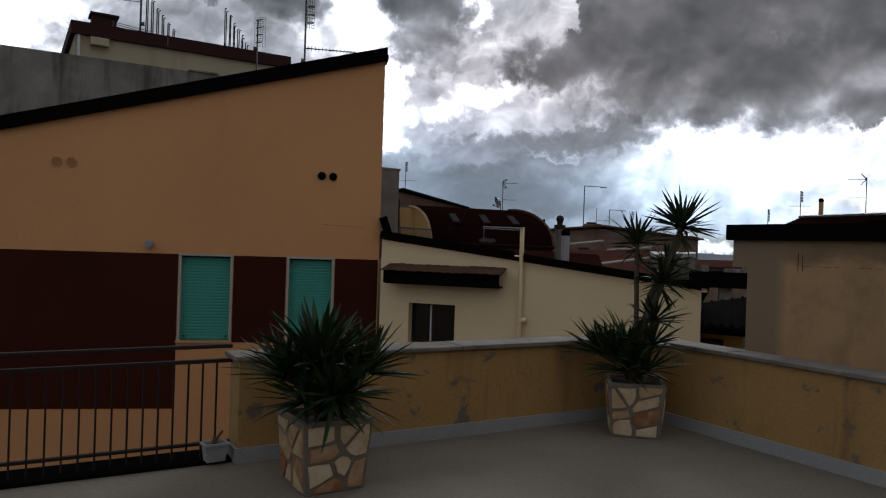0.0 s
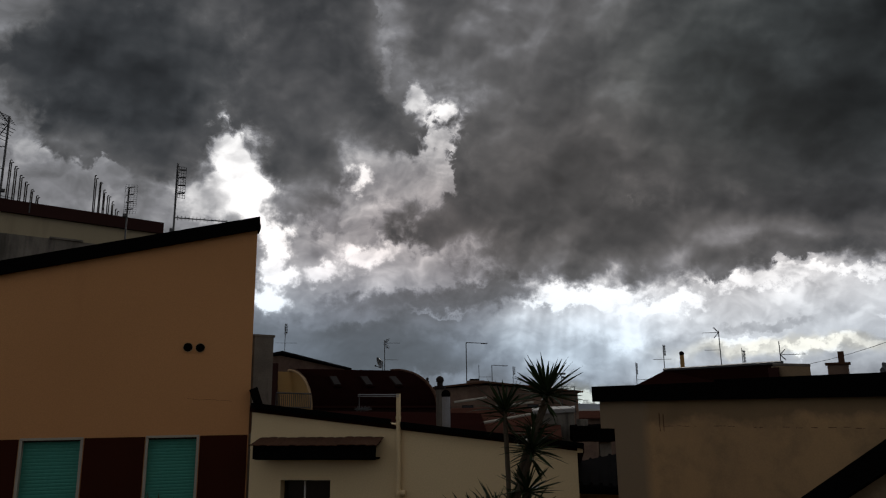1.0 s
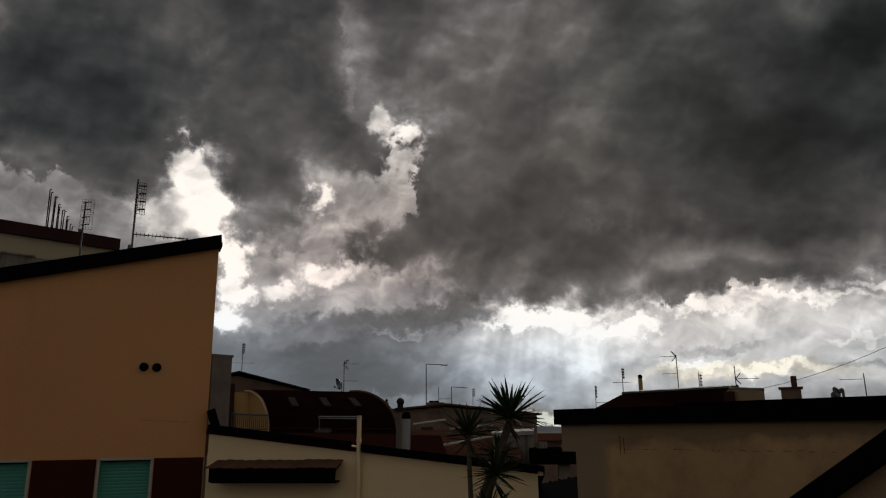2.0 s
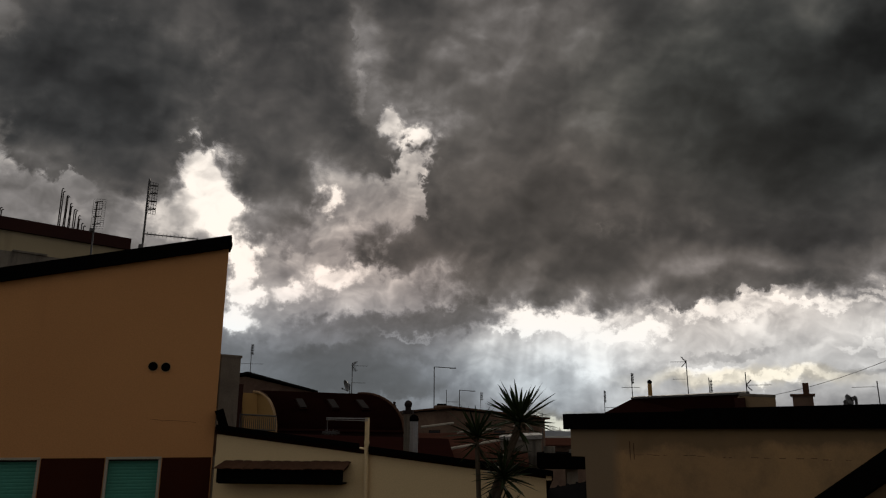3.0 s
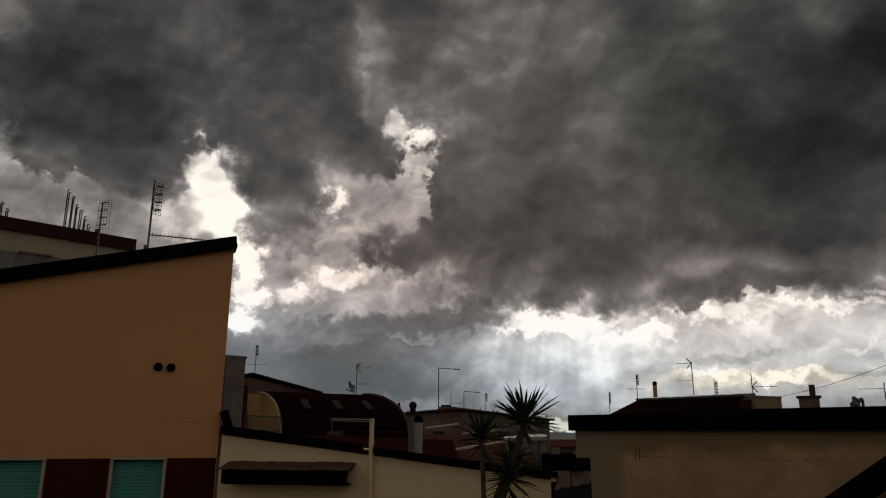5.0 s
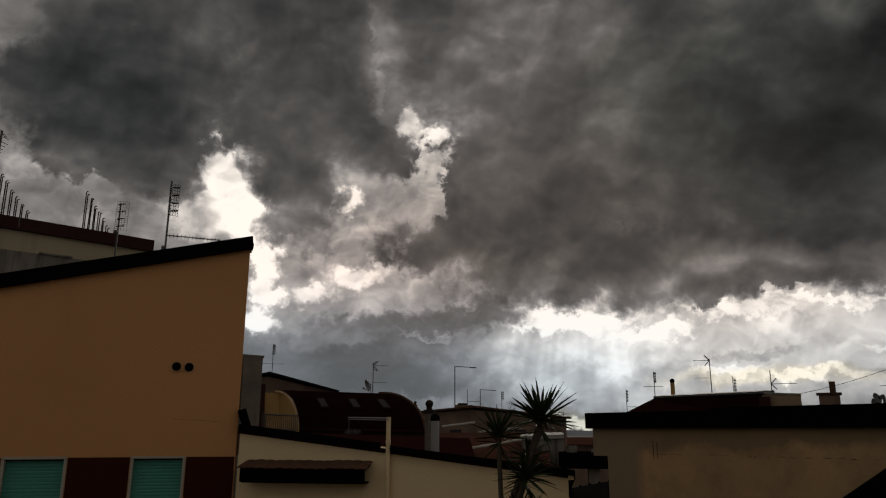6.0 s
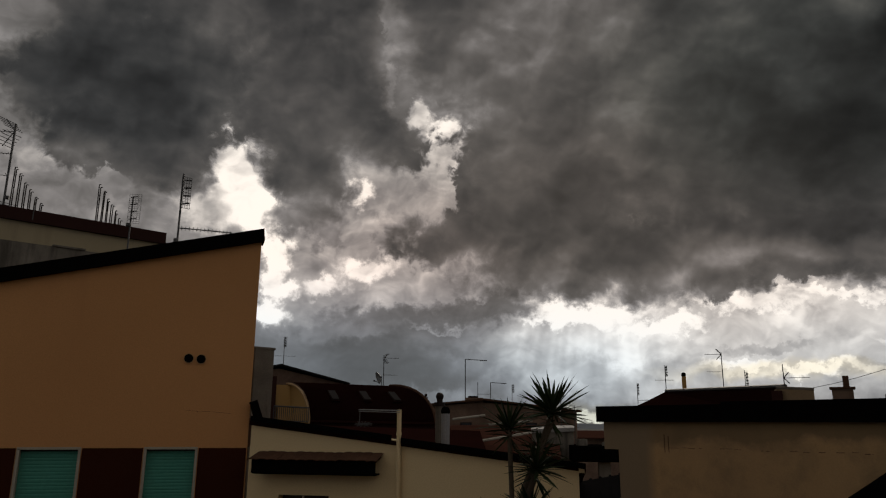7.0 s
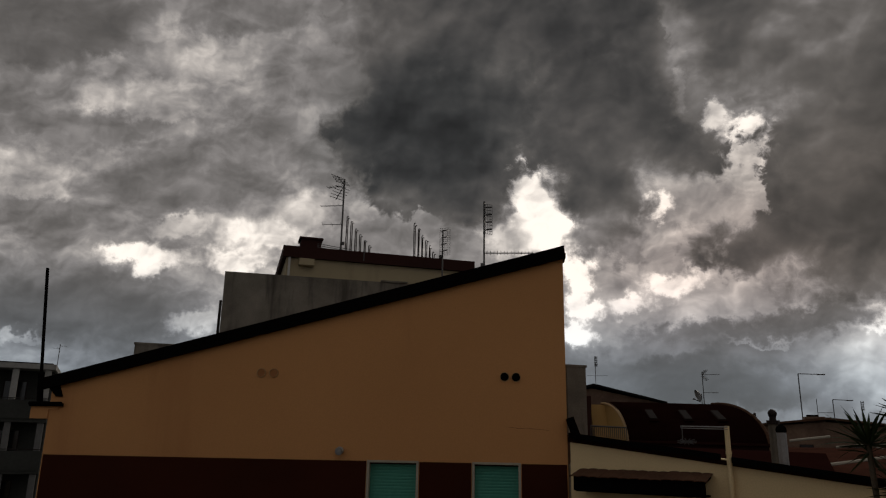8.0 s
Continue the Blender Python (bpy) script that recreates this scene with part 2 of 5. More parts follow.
ragged = wmath("MULTIPLY_ADD", wnoise(lumps, 0.30, 8, 0.55, stretch=(0.7, 1.3, 1)), 3.0, -1.5)
low = ramp(wvec("DOT_PRODUCT", way, (0, 0, 1)).outputs["Value"], 0.05, 0.24, 1.0, 0.0)
calm = wmath("MAXIMUM", beam_area, wmath("MULTIPLY", low, 0.8))
ragged = wmath("MULTIPLY", wmath("ADD", ragged, wmath("ADD", relief, wmath("MULTIPLY", curl, 0.5))), ramp(cover[-1], -3.6, -1.8, 0.3, 1.0))
ragged = wmath("MULTIPLY", ragged, wmath("MULTIPLY_ADD", calm, -0.6, 1.0))
# more contrast about the middle grey, and a soft shoulder towards white
level = wmath("SMOOTH_MIN", wmath("MULTIPLY_ADD", wmath("ADD", cover[-1], ragged), 1.18, 0.42), 0.0, 0.5)
bright = wmath("POWER", 2.0, level)
tint = wnode("ShaderNodeValToRGB")
tint.color_ramp.elements[0].position, tint.color_ramp.elements[0].color = 0.0, (0.93, 0.985, 1.07, 1)
tint.color_ramp.elements[1].position, tint.color_ramp.elements[1].color = 1.0, (1.0, 0.985, 0.97, 1)
for at, colour in ((0.25, (0.985, 0.985, 1.02, 1)), (0.5, (0.975, 0.98, 1.04, 1)), (0.75, (0.995, 0.985, 1.0, 1))):
    tint.color_ramp.elements.new(at).color = colour
wt.links.new(wmath("MULTIPLY_ADD", level, 0.2, 0.95, clamp=True), tint.inputs[0])
# the far sky low over the land is bluer
blue = wnode("ShaderNodeMix", data_type="RGBA", blend_type="MULTIPLY")
blue.inputs[7].default_value = (0.80, 0.97, 1.13, 1)
east = ramp(wmath("MULTIPLY", q_right, spread), 8.0, 20.0, 1.0, 0.5)
wt.links.new(wmath("MULTIPLY", low, east), blue.inputs[0])
wt.links.new(tint.outputs[0], blue.inputs[6])
shade = [blue.outputs[2]]


def hue(u, v, ru, rv, turn, colour):
    """A slight cast of colour over a part of the sky."""
    n = wnode("ShaderNodeMix", data_type="RGBA", blend_type="MULTIPLY")
    n.inputs[7].default_value = (*colour, 1)
    wt.links.new(ramp(disc(drift, u, v, ru, rv, turn, 1.6), 0.0, 0.7, 0.0, 1.0), n.inputs[0])
    wt.links.new(shade[-1], n.inputs[6])
    shade.append(n.outputs[2])


hue(11.9, 0.8, 20.80, 7.37, 0, (1.035, 0.985, 0.955))
hue(25.1, 12.2, 12.63, 7.66, 2, (0.95, 1.02, 0.975))
hue(23.4, -9.5, 7.46, 0.61, -2, (1.07, 1.0, 0.86))
hue(7.9, -13.1, 5.67, 0.70, -1, (1.08, 1.0, 0.82))
hue(-6.3, -2.0, 8.42, 5.32, 0, (1.03, 0.985, 0.98))
hue(-26.5, 12.6, 8.28, 5.65, -3, (0.97, 1.0, 1.005))
clouds = wvec("SCALE", shade[-1])
wt.links.new(bright, clouds.inputs[3])
clear = wnode("ShaderNodeTexSky")
clear.sky_type, clear.sun_disc, clear.sun_elevation, clear.sun_rotation = "NISHITA", False, radians(24), radians(30)
clear_bg, cloud_bg, both, out = (wnode(k) for k in ("ShaderNodeBackground", "ShaderNodeBackground", "ShaderNodeAddShader", "ShaderNodeOutputWorld"))
clear_bg.inputs["Strength"].default_value = 0.0006
cloud_bg.inputs["Strength"].default_value = 1.0
wt.links.new(clear.outputs[0], clear_bg.inputs[0])
wt.links.new(clouds.outputs[0], cloud_bg.inputs[0])
wt.links.new(clear_bg.outputs[0], both.inputs[0])
wt.links.new(cloud_bg.outputs[0], both.inputs[1])
wt.links.new(both.outputs[0], out.inputs[0])

sun = new("sun", bpy.data.lights.new("sun", "SUN"))
sun.data.energy, sun.data.angle, sun.data.color = 0.5, radians(20), (1.0, 0.95, 0.88)
sun.matrix_world = look((math.sin(radians(30)) * 50, math.cos(radians(30)) * 50, 22), (0, 0, 0))


# ---- materials ----
def material(name, colour, other=None, grain=40.0, patch=1.5, rough=0.85, bump=0.15, metal=0.0, amount=0.55, stain=None, gloss=0.35, streak=None):
    """A surface that varies at two sizes: grain and patches. stain: a third colour and how much of the surface it takes."""
    m = bpy.data.materials.new(name)
    m.use_nodes = True
    t = m.node_tree
    b = t.nodes["Principled BSDF"]
    b.inputs["Metallic"].default_value = metal
    b.inputs["Specular IOR Level"].default_value = gloss
    co = t.nodes.new("ShaderNodeTexCoord").outputs["Object"]

    def tex(scale, detail, r=0.6):
        n = t.nodes.new("ShaderNodeTexNoise")
        n.inputs["Scale"].default_value, n.inputs["Detail"].default_value, n.inputs["Roughness"].default_value = scale, detail, r
        t.links.new(co, n.inputs["Vector"])
        return n.outputs["Fac"]

    def span(value, lo, hi, a, c):
        n = t.nodes.new("ShaderNodeMapRange")
        for k, v in enumerate((lo, hi, a, c)):
            n.inputs[k + 1].default_value = v
        t.links.new(value, n.inputs[0])
        return n.outputs[0]

    def mix(fac, a, c):
        n = t.nodes.new("ShaderNodeMix")
        n.data_type = "RGBA"
        t.links.new(fac, n.inputs[0])
        for k, v in ((6, a), (7, c)):
            if isinstance(v, tuple):
                n.inputs[k].default_value = (*v, 1)
            else:
                t.links.new(v, n.inputs[k])
        return n.outputs[2]

    other = other or tuple(c * 0.72 for c in colour)
    fine, coarse = tex(grain, 6), tex(patch, 5)
    c = mix(span(coarse, 0.32, 0.68, 0.0, amount), colour, other)
    c = mix(span(fine, 0.35, 0.75, 0.0, 0.35), c, tuple(v * 0.6 for v in other))
    if stain:
        c = mix(span(tex(stain[2], 7, 0.65), stain[1], stain[1] + 0.06, 0.0, 0.85), c, stain[0])
    if streak:
        run = t.nodes.new("ShaderNodeMapping")
        run.inputs["Scale"].default_value = (1.0, 1.0, 0.12)
        t.links.new(co, run.inputs["Vector"])
        n = t.nodes.new("ShaderNodeTexNoise")
        n.inputs["Scale"].default_value, n.inputs["Detail"].default_value, n.inputs["Roughness"].default_value = streak[2], 6, 0.6
        t.links.new(run.outputs[0], n.inputs["Vector"])
        c = mix(span(n.outputs["Fac"], streak[1], streak[1] + 0.16, 0.0, 0.8), c, streak[0])
    t.links.new(c, b.inputs["Base Color"])
    t.links.new(span(fine, 0.3, 0.7, max(rough - 0.08, 0.02), min(rough + 0.08, 1.0)), b.inputs["Roughness"])
    if bump:
        n = t.nodes.new("ShaderNodeBump")
        n.inputs["Strength"].default_value, n.inputs["Distance"].default_value = bump, 0.02
        t.links.new(fine, n.inputs["Height"])
        t.links.new(n.outputs[0], b.inputs["Normal"])
    return m


M_ORANGE = material("orange_plaster", (0.57, 0.285, 0.118), (0.49, 0.24, 0.098), 60, 0.35, 0.9, 0.12, amount=0.7, gloss=0.2, streak=((0.44, 0.21, 0.088), 0.56, 1.2))
M_OXIDE = material("oxide_red_plaster", (0.050, 0.0135, 0.0075), (0.032, 0.0095, 0.0055), 60, 0.8, 0.9, 0.1, gloss=0.04)
M_VENT = material("orange_vent_cover", (0.36, 0.16, 0.066), (0.30, 0.135, 0.056), 60, 2.0, 0.9, 0.1, gloss=0.1)
M_CREAM = material("cream_plaster", (0.76, 0.60, 0.35), (0.68, 0.53, 0.305), 50, 0.6, 0.9, 0.1)
M_TOWER = material("dull_cream_plaster", (0.40, 0.33, 0.21), (0.31, 0.255, 0.16), 50, 0.6, 0.9, 0.1, streak=((0.24, 0.19, 0.12), 0.56, 1.6))
M_TAN = material("tan_plaster", (0.40, 0.26, 0.13), (0.34, 0.22, 0.11), 50, 0.6, 0.9, 0.1)
M_PARAPET = material("peeling_ochre_plaster", (0.38, 0.225, 0.075), (0.28, 0.165, 0.055), 45, 1.2, 0.9, 0.25, stain=((0.11, 0.10, 0.088), 0.585, 5.0), streak=((0.15, 0.085, 0.038), 0.54, 4.0))
M_SLAB = material("pale_stone_slab", (0.21, 0.185, 0.15), (0.085, 0.072, 0.056), 70, 3.5, 0.85, 0.25, amount=0.85)
M_SKIRT = material("grey_skirting", (0.32, 0.315, 0.30), (0.21, 0.208, 0.20), 60, 2.0, 0.75, 0.15)
M_FLOOR = material("worn_terrace_concrete", (0.195, 0.165, 0.122), (0.12, 0.103, 0.078), 35, 0.9, 0.85, 0.2)
M_BLACK = material("black_sheet_metal", (0.005, 0.0045, 0.0045), (0.003, 0.003, 0.003), 30, 2.0, 0.9, 0.05, gloss=0.0)
M_IRON = material("dark_painted_iron", (0.02, 0.012, 0.010), (0.014, 0.010, 0.008), 40, 4.0, 0.6, 0.08, gloss=0.2)
M_STEEL = material("weathered_grey_steel", (0.10, 0.10, 0.10), (0.06, 0.06, 0.06), 60, 5.0, 0.5, 0.05, metal=0.6)
M_ZINC = material("zinc_flue", (0.34, 0.35, 0.36), (0.24, 0.24, 0.25), 30, 3.0, 0.5, 0.05, metal=0.5)
M_TEAL = material("teal_shutter_paint", (0.048, 0.27, 0.205), (0.04, 0.235, 0.18), 30, 1.5, 0.55, 0.05, amount=0.4)
M_FRAME = material("pale_window_stone", (0.40, 0.37, 0.30), (0.31, 0.29, 0.24), 60, 3.0, 0.8, 0.1)
M_CONCRETE = material("stained_concrete", (0.27, 0.245, 0.205), (0.10, 0.09, 0.074), 30, 0.9, 0.95, 0.25, amount=0.9, gloss=0.15, streak=((0.055, 0.05, 0.042), 0.50, 2.6))
M_RENDER = material("bare_brown_render", (0.31, 0.215, 0.12), (0.20, 0.145, 0.09), 40, 0.8, 0.95, 0.2)
M_FASCIA = material("dark_red_fascia", (0.042, 0.016, 0.013), (0.028, 0.012, 0.010), 40, 1.2, 0.85, 0.1, gloss=0.1)
M_YELLOW = material("yellow_house_plaster", (0.46, 0.28, 0.10), (0.38, 0.22, 0.075), 40, 0.8, 0.9, 0.1)
M_REDROOF = material("dark_red_roofing", (0.026, 0.0085, 0.007), (0.015, 0.006, 0.005), 20, 0.4, 0.9, 0.2, gloss=0.0)
M_TILE = material("brown_clay_tile", (0.11, 0.055, 0.034), (0.06, 0.032, 0.02), 25, 2.5, 0.95, 0.3, amount=0.9, gloss=0.1)
M_DARKTILE = material("dark_roof_tile", (0.013, 0.012, 0.012), (0.008, 0.008, 0.008), 20, 1.5, 0.95, 0.2, gloss=0.0)
M_OLDROOF = material("old_dark_roof_sheet", (0.085, 0.036, 0.025), (0.036, 0.018, 0.014), 8, 0.7, 0.95, 0.2, gloss=0.0)
M_STONEWALL = material("weathered_far_wall", (0.21, 0.135, 0.092), (0.095, 0.055, 0.04), 6, 0.6, 0.9, 0.1, amount=0.9)
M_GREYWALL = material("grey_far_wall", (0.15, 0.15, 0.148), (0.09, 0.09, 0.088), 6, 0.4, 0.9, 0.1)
# the shade of the deep balconies is put into this dark colour
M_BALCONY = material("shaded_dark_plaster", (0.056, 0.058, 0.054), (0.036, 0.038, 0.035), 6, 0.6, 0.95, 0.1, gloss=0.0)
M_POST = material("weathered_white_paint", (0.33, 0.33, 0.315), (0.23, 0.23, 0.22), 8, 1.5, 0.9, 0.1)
M_SKYLIGHT = material("dull_skylight_plastic", (0.055, 0.05, 0.048), (0.04, 0.036, 0.034), 20, 2.0, 0.9, 0.0, gloss=0.0)
M_GROUND = material("dark_street_ground", (0.06, 0.06, 0.055), (0.05, 0.055, 0.04), 0.3, 0.02, 0.95, 0.0)
# the haze of distance is mixed into the hills' blue colour
M_HILL = material("hazy_blue_hill", (0.10, 0.12, 0.15), (0.08, 0.10, 0.12), 0.01, 0.002, 1.0, 0.0)
M_MORTAR = material("grey_brown_mortar", (0.20, 0.165, 0.125), (0.13, 0.105, 0.08), 60, 4.0, 0.95, 0.4)
M_SOIL = material("dark_potting_soil", (0.03, 0.022, 0.016), None, 80, 6.0, 1.0, 0.5)
M_BARK = material("yucca_trunk_bark", (0.10, 0.075, 0.05), (0.06, 0.045, 0.03), 50, 8.0, 0.95, 0.6)
M_RED = material("red_plastic", (0.45, 0.02, 0.03), None, 20, 3.0, 0.5, 0.0)
M_WHITE = material("white_painted_metal", (0.55, 0.54, 0.52), (0.45, 0.44, 0.42), 40, 3.0, 0.5, 0.05)


def leaf_material():
    m = bpy.data.materials.new("yucca_leaf")
    m.use_nodes = True
    t = m.node_tree
    b = t.nodes["Principled BSDF"]
    info = t.nodes.new("ShaderNodeObjectInfo")
    r = t.nodes.new("ShaderNodeValToRGB")
    r.color_ramp.elements[0].color, r.color_ramp.elements[1].color = (0.010, 0.022, 0.008, 1), (0.028, 0.045, 0.013, 1)
    t.links.new(info.outputs["Random"], r.inputs[0])
    t.links.new(r.outputs[0], b.inputs["Base Color"])
    b.inputs["Roughness"].default_value, b.inputs["Specular IOR Level"].default_value = 0.55, 0.2
    return m


def stone_material():
    m = bpy.data.materials.new("crazy_paving_stone")
    m.use_nodes = True
    t = m.node_tree
    b = t.nodes["Principled BSDF"]
    info = t.nodes.new("ShaderNodeObjectInfo")
    r = t.nodes.new("ShaderNodeValToRGB")
    r.color_ramp.elements[0].color, r.color_ramp.elements[1].color = (0.56, 0.45, 0.30, 1), (0.24, 0.095, 0.035, 1)
    r.color_ramp.elements.new(0.55).color = (0.40, 0.27, 0.14, 1)
    n = t.nodes.new("ShaderNodeTexNoise")
    n.inputs["Scale"].default_value, n.inputs["Detail"].default_value = 14, 6
    t.links.new(t.nodes.new("ShaderNodeTexCoord").outputs["Object"], n.inputs["Vector"])
    add = t.nodes.new("ShaderNodeMath")
    add.operation = "MULTIPLY_ADD"
    add.inputs[1].default_value = 0.9
    t.links.new(n.outputs["Fac"], add.inputs[0])
    sub = t.nodes.new("ShaderNodeMath")
    sub.operation = "SUBTRACT"
    sub.inputs[1].default_value = 0.45
    t.links.new(info.outputs["Random"], sub.inputs[0])
    t.links.new(sub.outputs[0], add.inputs[2])
    t.links.new(add.outputs[0], r.inputs[0])
    t.links.new(r.outputs[0], b.inputs["Base Color"])
    b.inputs["Roughness"].default_value = 0.8
    bump = t.nodes.new("ShaderNodeBump")
    bump.inputs["Strength"].default_value, bump.inputs["Distance"].default_value = 0.4, 0.02
    t.links.new(n.outputs["Fac"], bump.inputs["Height"])
    t.links.new(bump.outputs[0], b.inputs["Normal"])
    return m


def glass_material():
    m = bpy.data.materials.new("dark_window_glass")
    m.use_nodes = True
    b = m.node_tree.nodes["Principled BSDF"]
    b.inputs["Base Color"].default_value, b.inputs["Roughness"].default_value = (0.006, 0.006, 0.007, 1), 0.12
    return m


M_LEAF, M_STONE, M_GLASS = leaf_material(), stone_material(), glass_material()


# ---- building helpers ----
placed = {}


def finish(name, bm, mat, parent=None, label="", m=None):
    bmesh.ops.recalc_face_normals(bm, faces=bm.faces)
    me = bpy.data.meshes.new(name)
    bm.to_mesh(me)
    bm.free()
    me.materials.append(mat)
    ob = new(name, me)
    if m is not None:
        ob.matrix_basis = m
    if parent is not None:
        ob.parent = parent
        ob.matrix_parent_inverse = placed.get(parent.name, Matrix()).inverted()
    placed[ob.name] = m.copy() if m is not None else Matrix()
    if label:
        ob["label"] = label
    return ob


part = finish


def thing(name, label, category, m=None, group="", kind=""):
    ob = new(name)
    ob.empty_display_size = 0.2
    if m is not None:
        ob.matrix_basis = m
        placed[ob.name] = m.copy()
    return tagged(ob, label, category, group, kind)


def box(bm, x0, y0, z0, x1, y1, z1, m=None, bevel=0.0):
    made = bmesh.ops.create_cube(bm, size=1, matrix=Matrix.Translation(((x0 + x1) / 2, (y0 + y1) / 2, (z0 + z1) / 2)) @ Matrix.Diagonal((abs(x1 - x0), abs(y1 - y0), abs(z1 - z0), 1)))
    if bevel:
        edges = list({e for v in made["verts"] for e in v.link_edges})
        made = bmesh.ops.bevel(bm, geom=edges, offset=bevel, segments=1, affect="EDGES")
    if m is not None:
        bmesh.ops.transform(bm, matrix=m, verts=made["verts"])
    return bm


def boxes(*spans, m=None, bevel=0.0):
    bm = bmesh.new()
    for s in spans:
        box(bm, *s, m=m, bevel=bevel)
    return bm


def prism(points, lo, hi, axis="y"):
    """A flat outline, given in the two other axes, drawn out along an axis from lo to hi."""
    bm = bmesh.new()
    put = {"y": lambda p, d: (p[0], d, p[1]), "x": lambda p, d: (d, p[0], p[1]), "z": lambda p, d: (p[0], p[1], d)}[axis]
    a, b = ([bm.verts.new(put(p, d)) for p in points] for d in (lo, hi))
    bm.faces.new(a)
    bm.faces.new(b[::-1])
    for k in range(len(points)):
        j = (k + 1) % len(points)
        bm.faces.new((a[k], a[j], b[j], b[k]))
    return bm


def rod(bm, p, q, r, sides=6, r2=None):
    p, q = Vector(p), Vector(q)
    turn = (q - p).to_track_quat("Z", "Y").to_matrix().to_4x4()
    bmesh.ops.create_cone(bm, cap_ends=True, segments=sides, radius1=r, radius2=r if r2 is None else r2, depth=(q - p).length, matrix=Matrix.Translation((p + q) / 2) @ turn)
    return bm


def rods(*items, sides=6):
    bm = bmesh.new()
    for p, q, r in items:
        rod(bm, p, q, r, sides)
    return bm


EYE = 1.645


def far(az, el, d):
    """The place at a bearing and a rise, in degrees, at a distance from where the terrace is looked out from."""
    return Vector((d * math.sin(radians(az)), d * math.cos(radians(az)), EYE + d * math.tan(radians(el))))


def wall_with_openings(bm, x0, x1, z0, tops, openings, y0, y1):
    """A wall along x from x0 to x1, whose top runs straight from tops[0] to tops[1]; openings (x0, x1, z0, z1) go through it."""
    xs = sorted({x0, x1, *(v for o in openings for v in o[:2])})
    zs = sorted({z0, *(v for o in openings for v in o[2:])})
    top = [tops[0] + (tops[1] - tops[0]) * (x - x0) / (x1 - x0) for x in xs]
    grid = [[bm.verts.new((x, y0, z)) for z in zs] + [bm.verts.new((x, y0, t))] for x, t in zip(xs, top)]
    for i in range(len(xs) - 1):
        for j in range(len(zs)):
            mid_x, mid_z = (xs[i] + xs[i + 1]) / 2, (zs[j] + zs[j + 1]) / 2 if j + 1 < len(zs) else 1e9
            if not any(o[0] < mid_x < o[1] and o[2] < mid_z < o[3] for o in openings):
                bm.faces.new((grid[i][j], grid[i + 1][j], grid[i + 1][j + 1], grid[i][j + 1]))
    made = bmesh.ops.extrude_face_region(bm, geom=bm.faces[:])
    bmesh.ops.translate(bm, vec=(0, y1 - y0, 0), verts=[v for v in made["geom"] if isinstance(v, bmesh.types.BMVert)])
    loose = [v for v in bm.verts if not v.link_faces]
    bmesh.ops.delete(bm, geom=loose, context="VERTS")
    return bm


# ---- ground and distance ----
def ring_sheet(radius, z):
    bm = bmesh.new()
    bmesh.ops.create_grid(bm, x_segments=8, y_segments=8, size=radius, matrix=Matrix.Translation((0, 0, z)))
    return bm


tagged(finish("ground", ring_sheet(4500, -7.5), M_GROUND), "dark ground of streets and gardens below the roofs", "ground", kind="structure")


def hills():
    bm = bmesh.new()
    low, high = [], []
    for k in range(61):
        az = radians(-60 + 2.4 * k)
        d = 3900
        h = 14 + 26 * noise.noise(Vector((k * 0.13, 3.1, 0))) + 9 * noise.noise(Vector((k * 0.5, 7.7, 0)))
        p = Vector((d * math.sin(az), d * math.cos(az), 0))
        low.append((bm.verts.new(p + Vector((0, 0, -7.6))), bm.verts.new(p * 1.1 + Vector((0, 0, -7.6)))))
        high.append(bm.verts.new(p * 1.05 + Vector((0, 0, max(h, 2)))))
    for k in range(60):
        bm.faces.new((low[k][0], low[k + 1][0], high[k + 1], high[k]))
        bm.faces.new((high[k], high[k + 1], low[k + 1][1], low[k][1]))
    return bm


tagged(finish("backdrop", hills(), M_HILL), "low blue hills on the horizon", "hills", kind="structure")

# ---- the terrace; its own axes: x along the far parapet, y towards the house ----
TER = pose(2.88, 6.44, 0, 0, 0, 201.1)
tagged(finish("floor", boxes((-0.34, -0.34, -0.25, 14, 13, 0), m=TER), M_FLOOR), "worn grey concrete terrace floor", "floor", kind="structure")
tagged(finish("wall_house", boxes((-0.30, 9.6, 0.002, 13.8, 9.9, 3.3), m=TER), M_TAN), "plain tan plastered house wall behind the terrace", "wall", kind="structure")
tagged(finish("wall_terrace_base", boxes((-0.33, -0.33, -7.6, 13.9, 12.9, -0.252), m=TER), M_TAN), "tan plastered house walls under the terrace", "wall", kind="structure")


def parapet(name, span, label):
    ob = finish(name, boxes(span, m=TER), M_PARAPET)
    return tagged(ob, label, "parapet", kind="structure")


par_far = parapet("wall_parapet_far", (-0.22, -0.24, 0.002, 3.75, 0, 0.698), "ochre parapet wall with peeling grey patches")
par_side = parapet("wall_parapet_side", (-0.24, 0.001, 0.002, 0, 12.5, 0.698), "ochre parapet wall with grey stains and chips")


def coping(parent, spans):
    for s in spans:
        part("coping_slab", boxes(s, m=TER, bevel=0.006), M_SLAB, parent)


rnd = random.Random(4)
edges_far = [-0.28, 0.05, 1.02, 1.98, 2.93, 3.79]
coping(par_far, [(a + 0.003, -0.28 + rnd.uniform(-0.004, 0.004), 0.70, b - 0.003, 0.04 + rnd.uniform(-0.004, 0.006), 0.735 + rnd.uniform(-0.002, 0.003)) for a, b in zip(edges_far, edges_far[1:])])
edges_side = [0.05 + 0.97 * k for k in range(13)]
coping(par_side, [(-0.28 + rnd.uniform(-0.004, 0.004), a + 0.003, 0.70, 0.04 + rnd.uniform(-0.004, 0.006), b - 0.003, 0.735 + rnd.uniform(-0.002, 0.003)) for a, b in zip(edges_side, edges_side[1:])])
